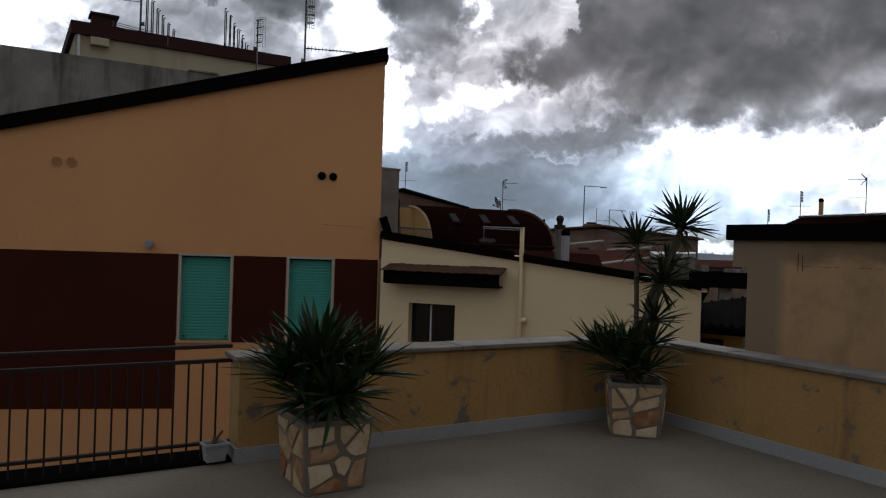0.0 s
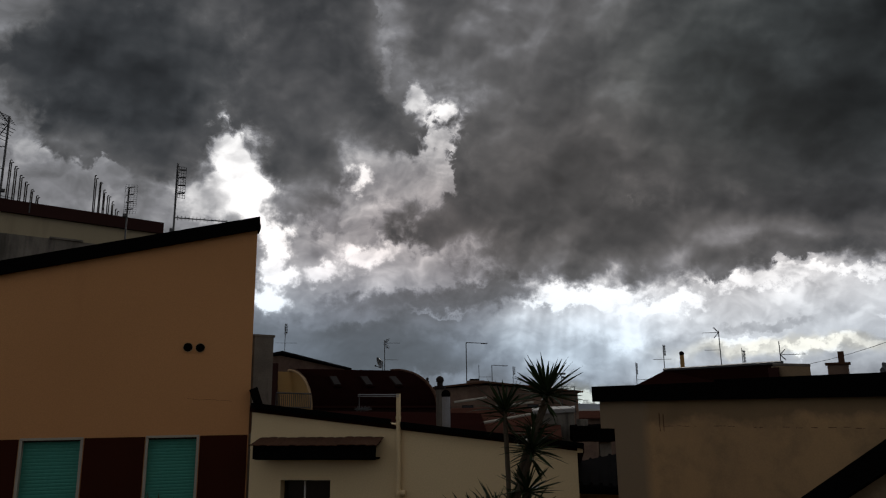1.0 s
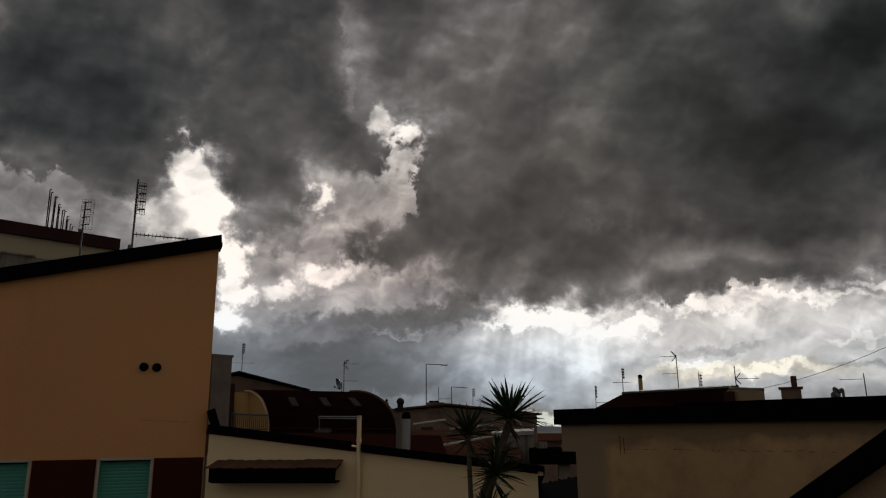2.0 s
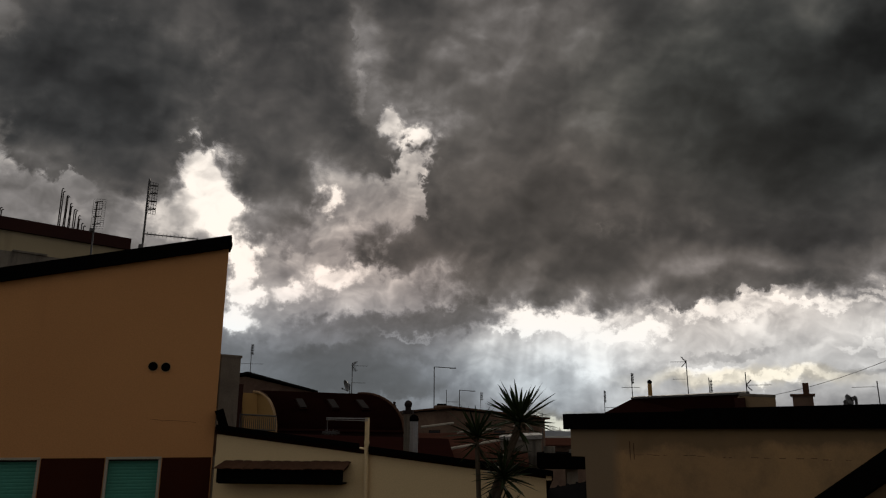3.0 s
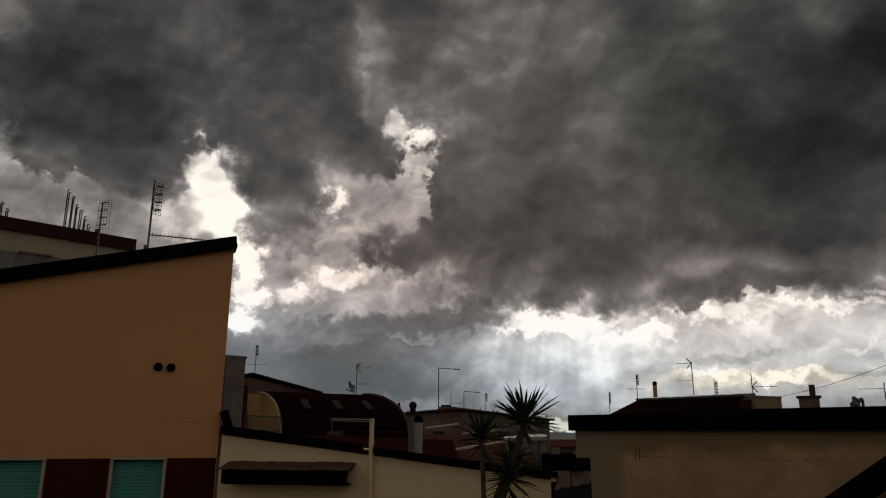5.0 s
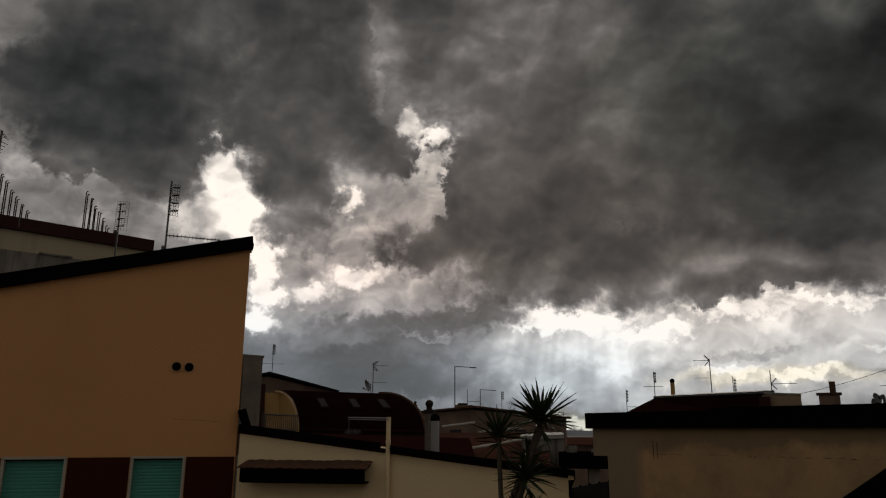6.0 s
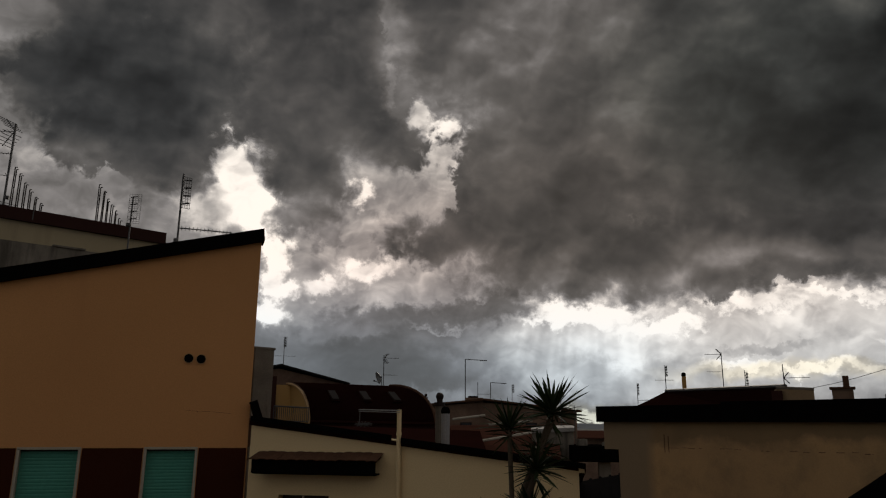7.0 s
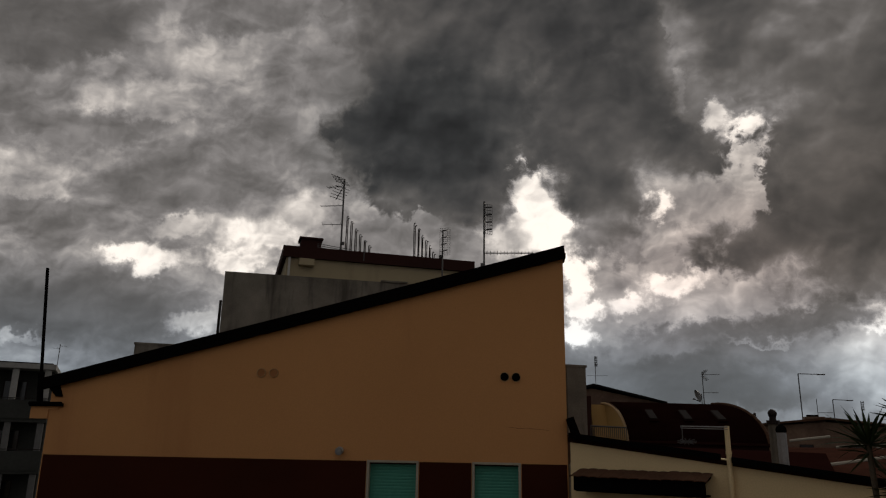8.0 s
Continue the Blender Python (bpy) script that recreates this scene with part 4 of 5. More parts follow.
def stone_planter(m, seed, label):
    top = thing("stone_planter", label, "planter", m, group="stone planters")
    rr = random.Random(seed)
    lo, hi, h = 0.215, 0.255, 0.47

    def ring(bm, r, z):
        return [bm.verts.new((x * r, y * r, z)) for x, y in ((-1, -1), (1, -1), (1, 1), (-1, 1))]

    bm = bmesh.new()
    rings = [ring(bm, lo, 0), ring(bm, hi, h), ring(bm, hi - 0.035, h), ring(bm, hi - 0.05, h - 0.06)]
    for a, b in zip(rings, rings[1:]):
        for k in range(4):
            bm.faces.new((a[k], a[(k + 1) % 4], b[(k + 1) % 4], b[k]))
    bm.faces.new(rings[0])
    part("body", bm, M_MORTAR, top, m=m)
    part("soil", boxes((-hi + 0.04, -hi + 0.04, h - 0.08, hi - 0.04, hi - 0.04, h - 0.04)), M_SOIL, top, m=m)
    part("rim", boxes((-hi, -hi, h, hi, -hi + 0.035, h + 0.012), (-hi, hi - 0.035, h, hi, hi, h + 0.012), (-hi, -hi + 0.035, h, -hi + 0.035, hi - 0.035, h + 0.012), (hi - 0.035, -hi + 0.035, h, hi, hi - 0.035, h + 0.012)), M_MORTAR, top, m=m)
    for side in range(4):
        turn = Matrix.Rotation(math.pi / 2 * side, 4, "Z")
        seeds = [Vector(((c + 0.5 + rr.uniform(-0.42, 0.42)) / 2 * 2 - 1, (r + 0.5 + rr.uniform(-0.42, 0.42)) / 4)) for c in range(2) for r in range(4)]
        for s in seeds:
            scale = Vector((0.23, 0.47))
            grow = lambda p: Vector((p.x * scale.x, p.y * scale.y))
            poly = [grow(Vector(p)) for p in ((-0.97, 0.015), (0.97, 0.015), (0.97, 0.985), (-0.97, 0.985))]
            for o in seeds:
                if o is not s:
                    poly = clip_cell(poly, grow(s), grow(o))
                    if len(poly) < 3:
                        break
            if len(poly) < 3:
                continue
            c = sum(poly, Vector((0, 0))) / len(poly)
            size = sum((p - c).length for p in poly) / len(poly)
            if size < 0.035:
                continue
            shrink = 1 - rr.uniform(0.012, 0.026) / size
            outline = []
            for p, q in zip(poly, poly[1:] + poly[:1]):
                outline.append(c + (p - c) * shrink * rr.uniform(0.84, 1.0))
                if (q - p).length > 0.07:
                    outline.append(c + ((p + q) / 2 - c) * shrink * rr.uniform(0.86, 1.06))
            place = lambda p, out: Vector((p.x * (lo + (hi - lo) * p.y / h) / 0.23, -(lo + (hi - lo) * p.y / h) - out, p.y))
            bm = bmesh.new()
            base = [bm.verts.new(place(p, 0.0005)) for p in outline]
            rim = [bm.verts.new(place(c + (p - c) * 0.96, 0.009 + rr.uniform(0, 0.005))) for p in outline]
            for k in range(len(base)):
                j = (k + 1) % len(base)
                bm.faces.new((base[k], base[j], rim[j], rim[k]))
            hub = bm.verts.new(place(c, 0.013))
            for k in range(len(rim)):
                bm.faces.new((rim[k], rim[(k + 1) % len(rim)], hub))
            part("stone", bm, M_STONE, top, m=m @ turn)
    return top


def leaf_mesh(bend, fold):
    """A stiff blade, one unit long, along +x, folded along its middle and drooping by bend."""
    bm = bmesh.new()
    rows = []
    for t, w in ((0, 0.028), (0.12, 0.022), (0.45, 0.031), (0.75, 0.023), (1.0, 0.001)):
        z = -bend * t * t
        rows.append([bm.verts.new((t, s * w, z + abs(s) * fold * w)) for s in (-1, 0, 1)])
    for a, b in zip(rows, rows[1:]):
        for k in (0, 1):
            bm.faces.new((a[k], a[k + 1], b[k + 1], b[k]))
    me = bpy.data.meshes.new("leaf")
    bm.to_mesh(me)
    bm.free()
    me.materials.append(M_LEAF)
    return me


LEAVES = [leaf_mesh(b, f) for b, f in ((0.0, 0.5), (0.06, 0.6), (0.14, 0.5), (0.26, 0.4), (0.03, 0.7))]


def rosette(top, at, size, count, rr, droop=-0.35, up=1.0):
    for k in range(count):
        turn = k * 2.39996 + rr.uniform(-0.2, 0.2)
        rise = droop + (up - droop) * (k + 0.5) / count
        rise = math.asin(max(-0.95, min(0.98, rise + rr.uniform(-0.12, 0.12))))
        ob = new("leaf", LEAVES[rr.choice((0, 1, 1, 2, 4, 3 if rise < 0.5 else 0))])
        length = size * rr.uniform(0.75, 1.1) * (0.82 if rise > 1.2 else 1.0)
        wide = size * rr.uniform(1.25, 1.6)
        ob.matrix_basis = Matrix.Translation(at + Vector((0, 0, 0.05 * size * (k / count - 0.5)))) @ Matrix.Rotation(turn, 4, "Z") @ Matrix.Rotation(-rise, 4, "Y") @ Matrix.Rotation(rr.uniform(-0.6, 0.6), 4, "X") @ Matrix.Diagonal((length, wide, length, 1))
        ob.parent = top


def stem(top, points, r):
    bm = bmesh.new()
    for p, q in zip(points, points[1:]):
        rod(bm, p, q, r, 8, r * 0.92)
    part("stem", bm, M_BARK, top)


def yucca(label, base, heads, seed):
    """heads: offsets from the soil (x to the viewer's right, y away, z up), size, leaves, droop; with a stem up to each."""
    top = thing("yucca", label, "plant")
    rr = random.Random(seed)
    az = math.atan2(base.x, base.y)
    right, away = Vector((math.cos(az), -math.sin(az), 0)), Vector((math.sin(az), math.cos(az), 0))
    for x, y, z, size, count, droop in heads:
        at = base + right * x + away * y + Vector((0, 0, z))
        knee = base + (at - base) * 0.5 + right * (-0.25 * x) + Vector((0, 0, 0.05))
        stem(top, [base + right * x * 0.12 - Vector((0, 0, 0.03)), knee, at], 0.022 if z > 0.5 else 0.03)
        rosette(top, at, size, count, rr, droop)
    return top


POT_ONE = TER @ pose(3.375, 0.62, 0.001, 0, 0, 2) @ Matrix.Diagonal((0.90, 0.90, 0.92, 1))
POT_TWO = pose(2.57, 5.80, 0.001, 0, 0, -20) @ Matrix.Diagonal((0.91, 0.91, 0.93, 1))
stone_planter(POT_ONE, 3, "tapered square planter clad in cream and rust crazy paving")
stone_planter(POT_TWO, 8, "tapered square planter clad in pale crazy paving, in the corner")
yucca("dense bushy dark green yucca in a stone planter", POT_ONE.translation + Vector((0, 0, 0.42)),
      [(-0.04, 0.0, 0.30, 0.50, 70, 0.35), (0.25, 0.05, 0.27, 0.40, 60, 0.05), (-0.24, 0.0, 0.25, 0.40, 60, 0.0), (0.04, -0.16, 0.16, 0.38, 60, -0.6), (-0.06, 0.14, 0.34, 0.40, 40, -0.2), (0.14, -0.12, 0.16, 0.36, 50, -0.3), (-0.12, -0.10, 0.12, 0.36, 50, -0.3)], 5)
yucca("tall yucca with bare stems and spiky heads in a planter", POT_TWO.translation + Vector((0, 0, 0.40)),
      [(0.34, 0.0, 1.35, 0.37, 58, -0.12), (0.34, 0.0, 1.28, 0.26, 16, -0.85), (-0.02, 0.08, 1.22, 0.32, 44, -0.1), (-0.02, 0.08, 1.16, 0.24, 16, -0.9),
       (0.20, -0.05, 0.90, 0.31, 54, -0.35), (0.19, -0.04, 0.84, 0.26, 18, -0.85), (0.24, 0.06, 1.04, 0.26, 34, -0.2),
       (0.15, 0.0, 0.56, 0.30, 40, 0.0), (0.14, -0.04, 0.36, 0.32, 40, -0.2), (-0.30, 0.0, 0.26, 0.36, 36, -0.1),
       (-0.20, -0.06, 0.24, 0.40, 40, 0.25), (-0.08, -0.12, 0.14, 0.40, 40, -0.1), (0.10, -0.06, 0.14, 0.34, 40, -0.4), (-0.06, 0.05, 0.28, 0.42, 40, 0.3)], 11)


def flower_pot():
    top = thing("flower_pot", "small grey trough with a withered stub beside the railing", "flower pot")
    m = TER @ pose(3.89, -0.05, 0.026, 0, 0, 4) @ Matrix.Diagonal((0.68, 0.68, 0.82, 1))
    bm = bmesh.new()
    rings = [[bm.verts.new((x * a, y * b, z)) for x, y in ((-1, -1), (1, -1), (1, 1), (-1, 1))] for a, b, z in ((0.09, 0.06, 0), (0.11, 0.075, 0.13), (0.125, 0.088, 0.13), (0.125, 0.088, 0.15), (0.10, 0.066, 0.15), (0.098, 0.064, 0.12))]
    bm.faces.new(rings[0])
    for a, b in zip(rings, rings[1:]):
        for k in range(4):
            bm.faces.new((a[k], a[(k + 1) % 4], b[(k + 1) % 4], b[k]))
    bm.faces.new(rings[-1])
    part("trough", bm, M_SKIRT, top, m=m)
    part("stub", rods(((0.02, 0, 0.11), (-0.01, 0, 0.19), 0.03), ((-0.01, 0, 0.17), (-0.07, 0.01, 0.24), 0.012), sides=7), M_BARK, top, m=m)


flower_pot()


# ---- antennas ----
def yagi(bm, m, length, count, width, r=0.006):
    """A boom along +x with cross elements along y."""
    rod(bm, m @ Vector((0, 0, 0)), m @ Vector((length, 0, 0)), r)
    for k in range(count):
        x = length * (0.06 + 0.92 * k / max(count - 1, 1))
        w = width * (1 - 0.35 * k / count)
        rod(bm, m @ Vector((x, -w / 2, 0)), m @ Vector((x, w / 2, 0)), r * 0.6, 4)
    return bm


def panel(bm, m, width, height, rows, r=0.004):
    """A wire grid in the x z plane, with four bow-tie dipoles before it."""
    for k in range(rows + 1):
        z = height * (k / rows - 0.5)
        rod(bm, m @ Vector((-width / 2, 0, z)), m @ Vector((width / 2, 0, z)), r, 4)
    for k in range(5):
        x = width * (k / 4 - 0.5)
        rod(bm, m @ Vector((x, 0, -height / 2)), m @ Vector((x, 0, height / 2)), r, 4)
    for k in range(4):
        z = height * ((k + 0.5) / 4 - 0.5)
        rod(bm, m @ Vector((-width * 0.32, -width * 0.3, z - 0.06 * width)), m @ Vector((width * 0.32, -width * 0.3, z + 0.06 * width)), r * 4.0, 4)
    return bm


def antenna(label, foot, height, pieces, r=0.02, mat=None, slim=0.74):
    """A mast with its pieces: (kind, height on the mast, turn, numbers)."""
    top = thing("antenna", label, "antenna", group="roof antennas")
    mat = mat or M_STEEL
    part("mast", rods((foot, foot + Vector((0, 0, height)), r * slim), sides=8), mat, top)
    for kind, z, turn, *n in pieces:
        n[-1] *= slim
        m = Matrix.Translation(foot + Vector((0, 0, z))) @ Matrix.Rotation(radians(turn), 4, "Z")
        bm = bmesh.new()
        if kind == "yagi":
            yagi(bm, m, *n)
            part("yagi_array", bm, mat, top)
        elif kind == "panel":
            panel(bm, m @ Matrix.Translation((n[0] * 0.28, -n[0] * 0.3, 0)), *n)
            part("grid_panel", bm, mat, top)
        elif kind == "corner":
            size, rr_ = n
            for s in (1, -1):
                for k in range(5):
                    d = size * (0.2 + 0.2 * k)
                    rod(bm, m @ Vector((-d * 0.45, -size * 0.4, s * d * 0.5)), m @ Vector((-d * 0.45, size * 0.4, s * d * 0.5)), rr_, 4)
                rod(bm, m @ Vector((0, 0, 0)), m @ Vector((-size * 0.5, 0, s * size * 0.55)), rr_ * 1.6, 4)
            part("corner_reflector", bm, mat, top)
        elif kind == "arm":
            length, rr_ = n
            rod(bm, m @ Vector((0, 0, 0)), m @ Vector((length, 0, 0)), rr_, 6)
            part("arm", bm, mat, top)
    return top


# ---- the flat-roofed buildings behind the orange one ----
GRID = 21.5
ROOF_TWO = pose(-7.16, 21.6, -0.08, 0, 0, GRID)


def upper_building():
    top = thing("flat_roofed_building", "cream building with a dark red roof fascia and a chimney box", "building")
    h = 7.62
    part("wall", boxes((0.12, 0.12, -7.6, 6.25, 5.5, h - 0.3)), M_TOWER, top, m=ROOF_TWO)
    part("fascia", boxes((0, 0, h - 0.36, 6.35, 5.6, h)), M_FASCIA, top, "dark red roof fascia", m=ROOF_TWO)
    part("joint_strip", boxes((2.55, -0.01, h - 0.3, 2.58, -0.001, h - 0.02)), M_STEEL, top, m=ROOF_TWO)
    c = part("chimney_box", boxes((0.56, 0.3, h, 1.20, 0.9, h + 0.34)), M_FASCIA, top, m=ROOF_TWO)
    part("cap", boxes((0.50, 0.24, h + 0.34, 1.26, 0.96, h + 0.40)), M_FASCIA, c, m=ROOF_TWO)
    part("wall_box", boxes((0.50, -0.12, h - 0.62, 0.98, 0.12, h - 0.40), bevel=0.01), M_TOWER, top, "cream box under the fascia", m=ROOF_TWO)
    part("downpipe", boxes((0.18, 0.04, -2, 0.25, 0.115, h - 0.36)), M_WHITE, top, m=ROOF_TWO)


upper_building()


def roof_rail():
    top = thing("roof_rail", "low wire rail between short posts on the flat roof", "railing")
    for x, y in ((1.1, 0.3), (2.2, 0.4)):
        part("post", rods(((x, y, 7.60), (x, y, 7.86), 0.014)), M_STEEL, top, m=ROOF_TWO)
    for z in (0.10, 0.16, 0.22):
        part("wire", rods(((1.1, 0.3, 7.62 + z), (2.2, 0.4, 7.54 + z), 0.010)), M_STEEL, top, m=ROOF_TWO)


roof_rail()


def starter_bars(x, y, count, step, label):
    top = thing("starter_bars", label, "rebar", group="bundles of starter bars")
    rr = random.Random(int(x * 10))
    for k in range(count):
        h = 1.22 - 0.16 * k + rr.uniform(-0.05, 0.03)
        for pair in (0.0, 0.055):
            px, py, lean = x + step * k + pair, y + 0.10 * k + pair, rr.uniform(-0.015, 0.015)
            top_z = 7.6 + h - pair * rr.uniform(0.2, 1.6)
            bm = rods(((px, py, 7.5), (px + lean, py, top_z), 0.017), ((px + lean, py, top_z), (px + lean + 0.02, py, top_z + 0.03), 0.015), ((px + lean + 0.02, py, top_z + 0.03), (px + lean + 0.055, py, top_z + 0.02), 0.013))
            part("bar", bm, M_IRON, top, m=ROOF_TWO)


starter_bars(1.98, 0.25, 6, 0.17, "rusty steel starter bars standing out of the flat roof")
starter_bars(4.28, 0.25, 6, 0.16, "rusty steel starter bars standing out of the flat roof")
antenna("tall television antenna on the flat roof", ROOF_TWO @ Vector((1.88, 0.6, 7.6)), 2.66,
        [("corner", 2.44, -35, 0.78, 0.009), ("yagi", 2.42, 165, 0.62, 6, 0.34, 0.010), ("yagi", 1.72, 178, 0.78, 9, 0.22, 0.009), ("yagi", 1.05, 186, 0.66, 3, 0.5, 0.009), ("arm", 0.4, 0, 0.12, 0.05)], 0.026, slim=1.2)
antenna("grid antenna on a thin mast", Vector((-1.98, 20.2, 5.80)), 1.74, [("panel", 1.38, -8, 0.30, 0.80, 14, 0.003), ("arm", 0.95, 180, 0.10, 0.05)], 0.018, slim=1.2)


def concrete_block():
    top = thing("concrete_wall", "stained grey concrete stair-head wall", "wall")
    m = pose(-7.60, 18.3, 0.07, 0, 0, 19.5)
    part("wall", boxes((0, 0, -7.6, 6.6, 2.6, 5.84)), M_CONCRETE, top, m=m)
    part("capping", boxes((4.2, -0.04, 5.84, 4.95, 0.3, 5.885)), M_CONCRETE, top, m=m)
    part("side_pipe", rods(((-0.06, 0.3, -2), (-0.06, 0.3, 5.1), 0.04)), M_IRON, top, m=m)


concrete_block()
tagged(finish("roof_box", boxes((0, 0, -7.6, 1.15, 1.2, 3.74), (-0.02, -0.02, 3.74, 1.17, 1.22, 3.79), m=pose(-8.99, 16.7, 0, 0, 0, GRID)), M_CONCRETE), "grey concrete box on a lower roof", "roof box")
antenna("grid antenna with a long boom on the orange roof", Vector((-0.48, 12.55, 4.34)), 1.46,
        [("panel", 1.12, 25, 0.17, 0.55, 10, 0.003), ("yagi", 0.50, 2, 0.86, 14, 0.26, 0.008), ("arm", 0.25, 180, 0.06, 0.06)], 0.014, slim=1.2)
mast_pole = thing("mast", "plain black steel mast at the roof corner", "mast")
part("pole", rods(((-8.19, 12.3, 2.125), (-8.45, 12.3, 4.55), 0.028), sides=8), M_BLACK, mast_pole)
part("foot", rods(((-8.19, 12.3, 2.125), (-8.245, 12.3, 2.65), 0.05), sides=8), M_BLACK, mast_pole)


def balcony_building():
    top = thing("apartment_building", "grey building with white posts and deep shaded balconies", "building")
    m = pose(*far(-33.5, 0, 50).xy, 0, 0, 0, 30)
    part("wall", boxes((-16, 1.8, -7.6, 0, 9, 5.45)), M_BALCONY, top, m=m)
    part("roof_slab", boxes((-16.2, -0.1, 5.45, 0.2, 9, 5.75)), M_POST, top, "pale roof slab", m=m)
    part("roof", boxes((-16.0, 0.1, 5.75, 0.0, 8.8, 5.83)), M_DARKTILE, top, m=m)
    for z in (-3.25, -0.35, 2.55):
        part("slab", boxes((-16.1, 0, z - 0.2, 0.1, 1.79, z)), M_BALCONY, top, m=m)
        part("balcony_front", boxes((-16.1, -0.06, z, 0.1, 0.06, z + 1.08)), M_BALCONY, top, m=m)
        part("hand_rail", boxes((-16.1, -0.03, z + 1.16, 0.1, 0.03, z + 1.2)), M_IRON, top, m=m)
        for k in range(10):
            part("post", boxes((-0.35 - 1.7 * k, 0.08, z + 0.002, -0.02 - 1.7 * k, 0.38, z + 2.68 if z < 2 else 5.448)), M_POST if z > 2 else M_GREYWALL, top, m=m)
        for k in range(5):
            x = -2.6 - 3.2 * k
            w = part("window", boxes((x, 1.72, z + 0.1, x + 1.3, 1.795, z + 2.3)), M_IRON, top, m=m)
            part("pane", boxes((x + 0.08, 1.70, z + 0.18, x + 1.22, 1.715, z + 2.22)), M_GLASS, w, m=m)


balcony_building()
antenna("small far antenna on a balcony roof", far(-33.25, 4.5, 53), 1.5, [("yagi", 1.4, 20, 0.4, 4, 0.3, 0.014), ("yagi", 1.25, 190, 0.4, 4, 0.3, 0.014)], 0.028)


# ---- the roofs beyond the cream building ----
def pillar():
    top = thing("chimney_stack", "tall bare concrete chimney stack", "chimney")
    m = pose(*far(4.55, 0, 16.2).xy, 0, 0, 0, GRID)
    part("shaft", boxes((-0.22, -0.2, -7.6, 0.22, 0.2, 3.20)), M_CONCRETE, top, m=m)
    part("cap", boxes((-0.24, -0.22, 3.20, 0.24, 0.22, 3.25)), M_CONCRETE, top, m=m)


pillar()


def vault_building():
    top = thing("barrel_roofed_house", "yellow house under a curved dark red barrel roof", "house")
    left_foot, left_top = far(8.55, 0.2, 36), far(6.75, 3.15, 38)
    right_foot, right_top = far(18.1, 0.1, 37), far(14.5, 2.95, 42)
    bm = bmesh.new()
    rows = []
    for k in range(25):
        s = k / 24
        foot, crest = left_foot.lerp(right_foot, s), left_top.lerp(right_top, s)
        row = []
        for j in range(15):
            a = math.pi / 2 * j / 14
            flat_part = foot.lerp(crest, 1 - math.cos(a))
            row.append(bm.verts.new((flat_part.x, flat_part.y, foot.z + (crest.z - foot.z) * math.sin(a))))
        rows.append(row)
    for a, b in zip(rows, rows[1:]):
        for j in range(14):
            bm.faces.new((a[j], a[j + 1], b[j + 1], b[j]))
    bmesh.ops.solidify(bm, geom=bm.faces[:], thickness=0.12)
    roof = part("roof", bm, M_REDROOF, top, "curved dark red metal roof")
    for s, t in ((0.22, 0.60), (0.48, 0.60), (0.73, 0.60)):
        def spot(ds, dt, lift):
            foot, crest = left_foot.lerp(right_foot, s + ds), left_top.lerp(right_top, s + ds)
            a = math.pi / 2 * (t + dt) * 0.72
            p = foot.lerp(crest, 1 - math.cos(a))
            return Vector((p.x, p.y - lift, foot.z + (crest.z - foot.z) * math.sin(a) + lift * 0.6))
        for name, grow, lift, mat in (("skylight_frame", 1.0, 0.10, M_REDROOF), ("skylight_pane", 0.8, 0.16, M_SKYLIGHT)):
            bm = bmesh.new()
            ring = [bm.verts.new(spot(x * 0.034 * grow, y * 0.15 * grow, lift)) for x, y in ((-1, -1), (1, -1), (1, 1), (-1, 1))]
            base = [bm.verts.new(v.co + Vector((0, 0.25, -0.12))) for v in ring]
            bm.faces.new(ring)
            for j in range(4):
                bm.faces.new((ring[j], ring[(j + 1) % 4], base[(j + 1) % 4], base[j]))
            part(name, bm, mat, roof)
    # yellow gable below the left end, with its pale arch edge and a balcony
    inner, outer = far(5.75, 0, 37.6), far(8.35, 0, 36.2)
    along = (outer - inner)
    arch = []
    for j in range(13):
        a = math.pi / 2 * j / 12
        p = left_foot.lerp(left_top, 1 - math.cos(a))
        arch.append(Vector((p.x - 0.06, p.y - 0.05, left_foot.z + (left_top.z - left_foot.z) * math.sin(a) - 0.16)))
    bm = bmesh.new()
    front = [bm.verts.new(p) for p in arch] + [bm.verts.new((inner.x, inner.y, arch[-1].z)), bm.verts.new((inner.x, inner.y, -7.6)), bm.verts.new((arch[0].x, arch[0].y, -7.6))]
    bm.faces.new(front)
    made = bmesh.ops.extrude_face_region(bm, geom=bm.faces[:])
    bmesh.ops.translate(bm, vec=(0.4, 1.2, 0), verts=[v for v in made["geom"] if isinstance(v, bmesh.types.BMVert)])
    part("gable_wall", bm, M_YELLOW, top)
    bm = bmesh.new()
    for p, q in zip(arch, arch[1:]):
        rod(bm, p + Vector((-0.03, -0.15, 0.06)), q + Vector((-0.03, -0.15, 0.06)), 0.06, 6)
    part("arch_trim", bm, M_TAN, top, "tan arch trim")
    rail = part("balcony_rail", rods((far(5.8, 1.35, 36), far(8.4, 1.25, 35.4), 0.035), (far(5.8, 0.3, 36), far(8.4, 0.2, 35.4), 0.03)), M_STEEL, top)
    for k in range(19):
        az = 5.8 + 2.6 * k / 18
        d = 36 - 0.6 * k / 18
        part("bar", rods((far(az, 0.25, d), far(az, 1.32, d), 0.018), sides=4), M_STEEL, rail)
    part("side_wall", boxes((-0.35, 0, -7.6, 0.35, 0.5, 3.95), m=pose(*far(5.35, 0, 37).xy, 0, 0, 0, 0)), M_FASCIA, top)
    part("base_wall", prism([(left_foot.x, left_foot.y + 0.1), (right_foot.x, right_foot.y + 0.1), (right_top.x, right_top.y), (left_top.x, left_top.y)], -7.6, left_foot.z + 0.02, "z"), M_FASCIA, top)
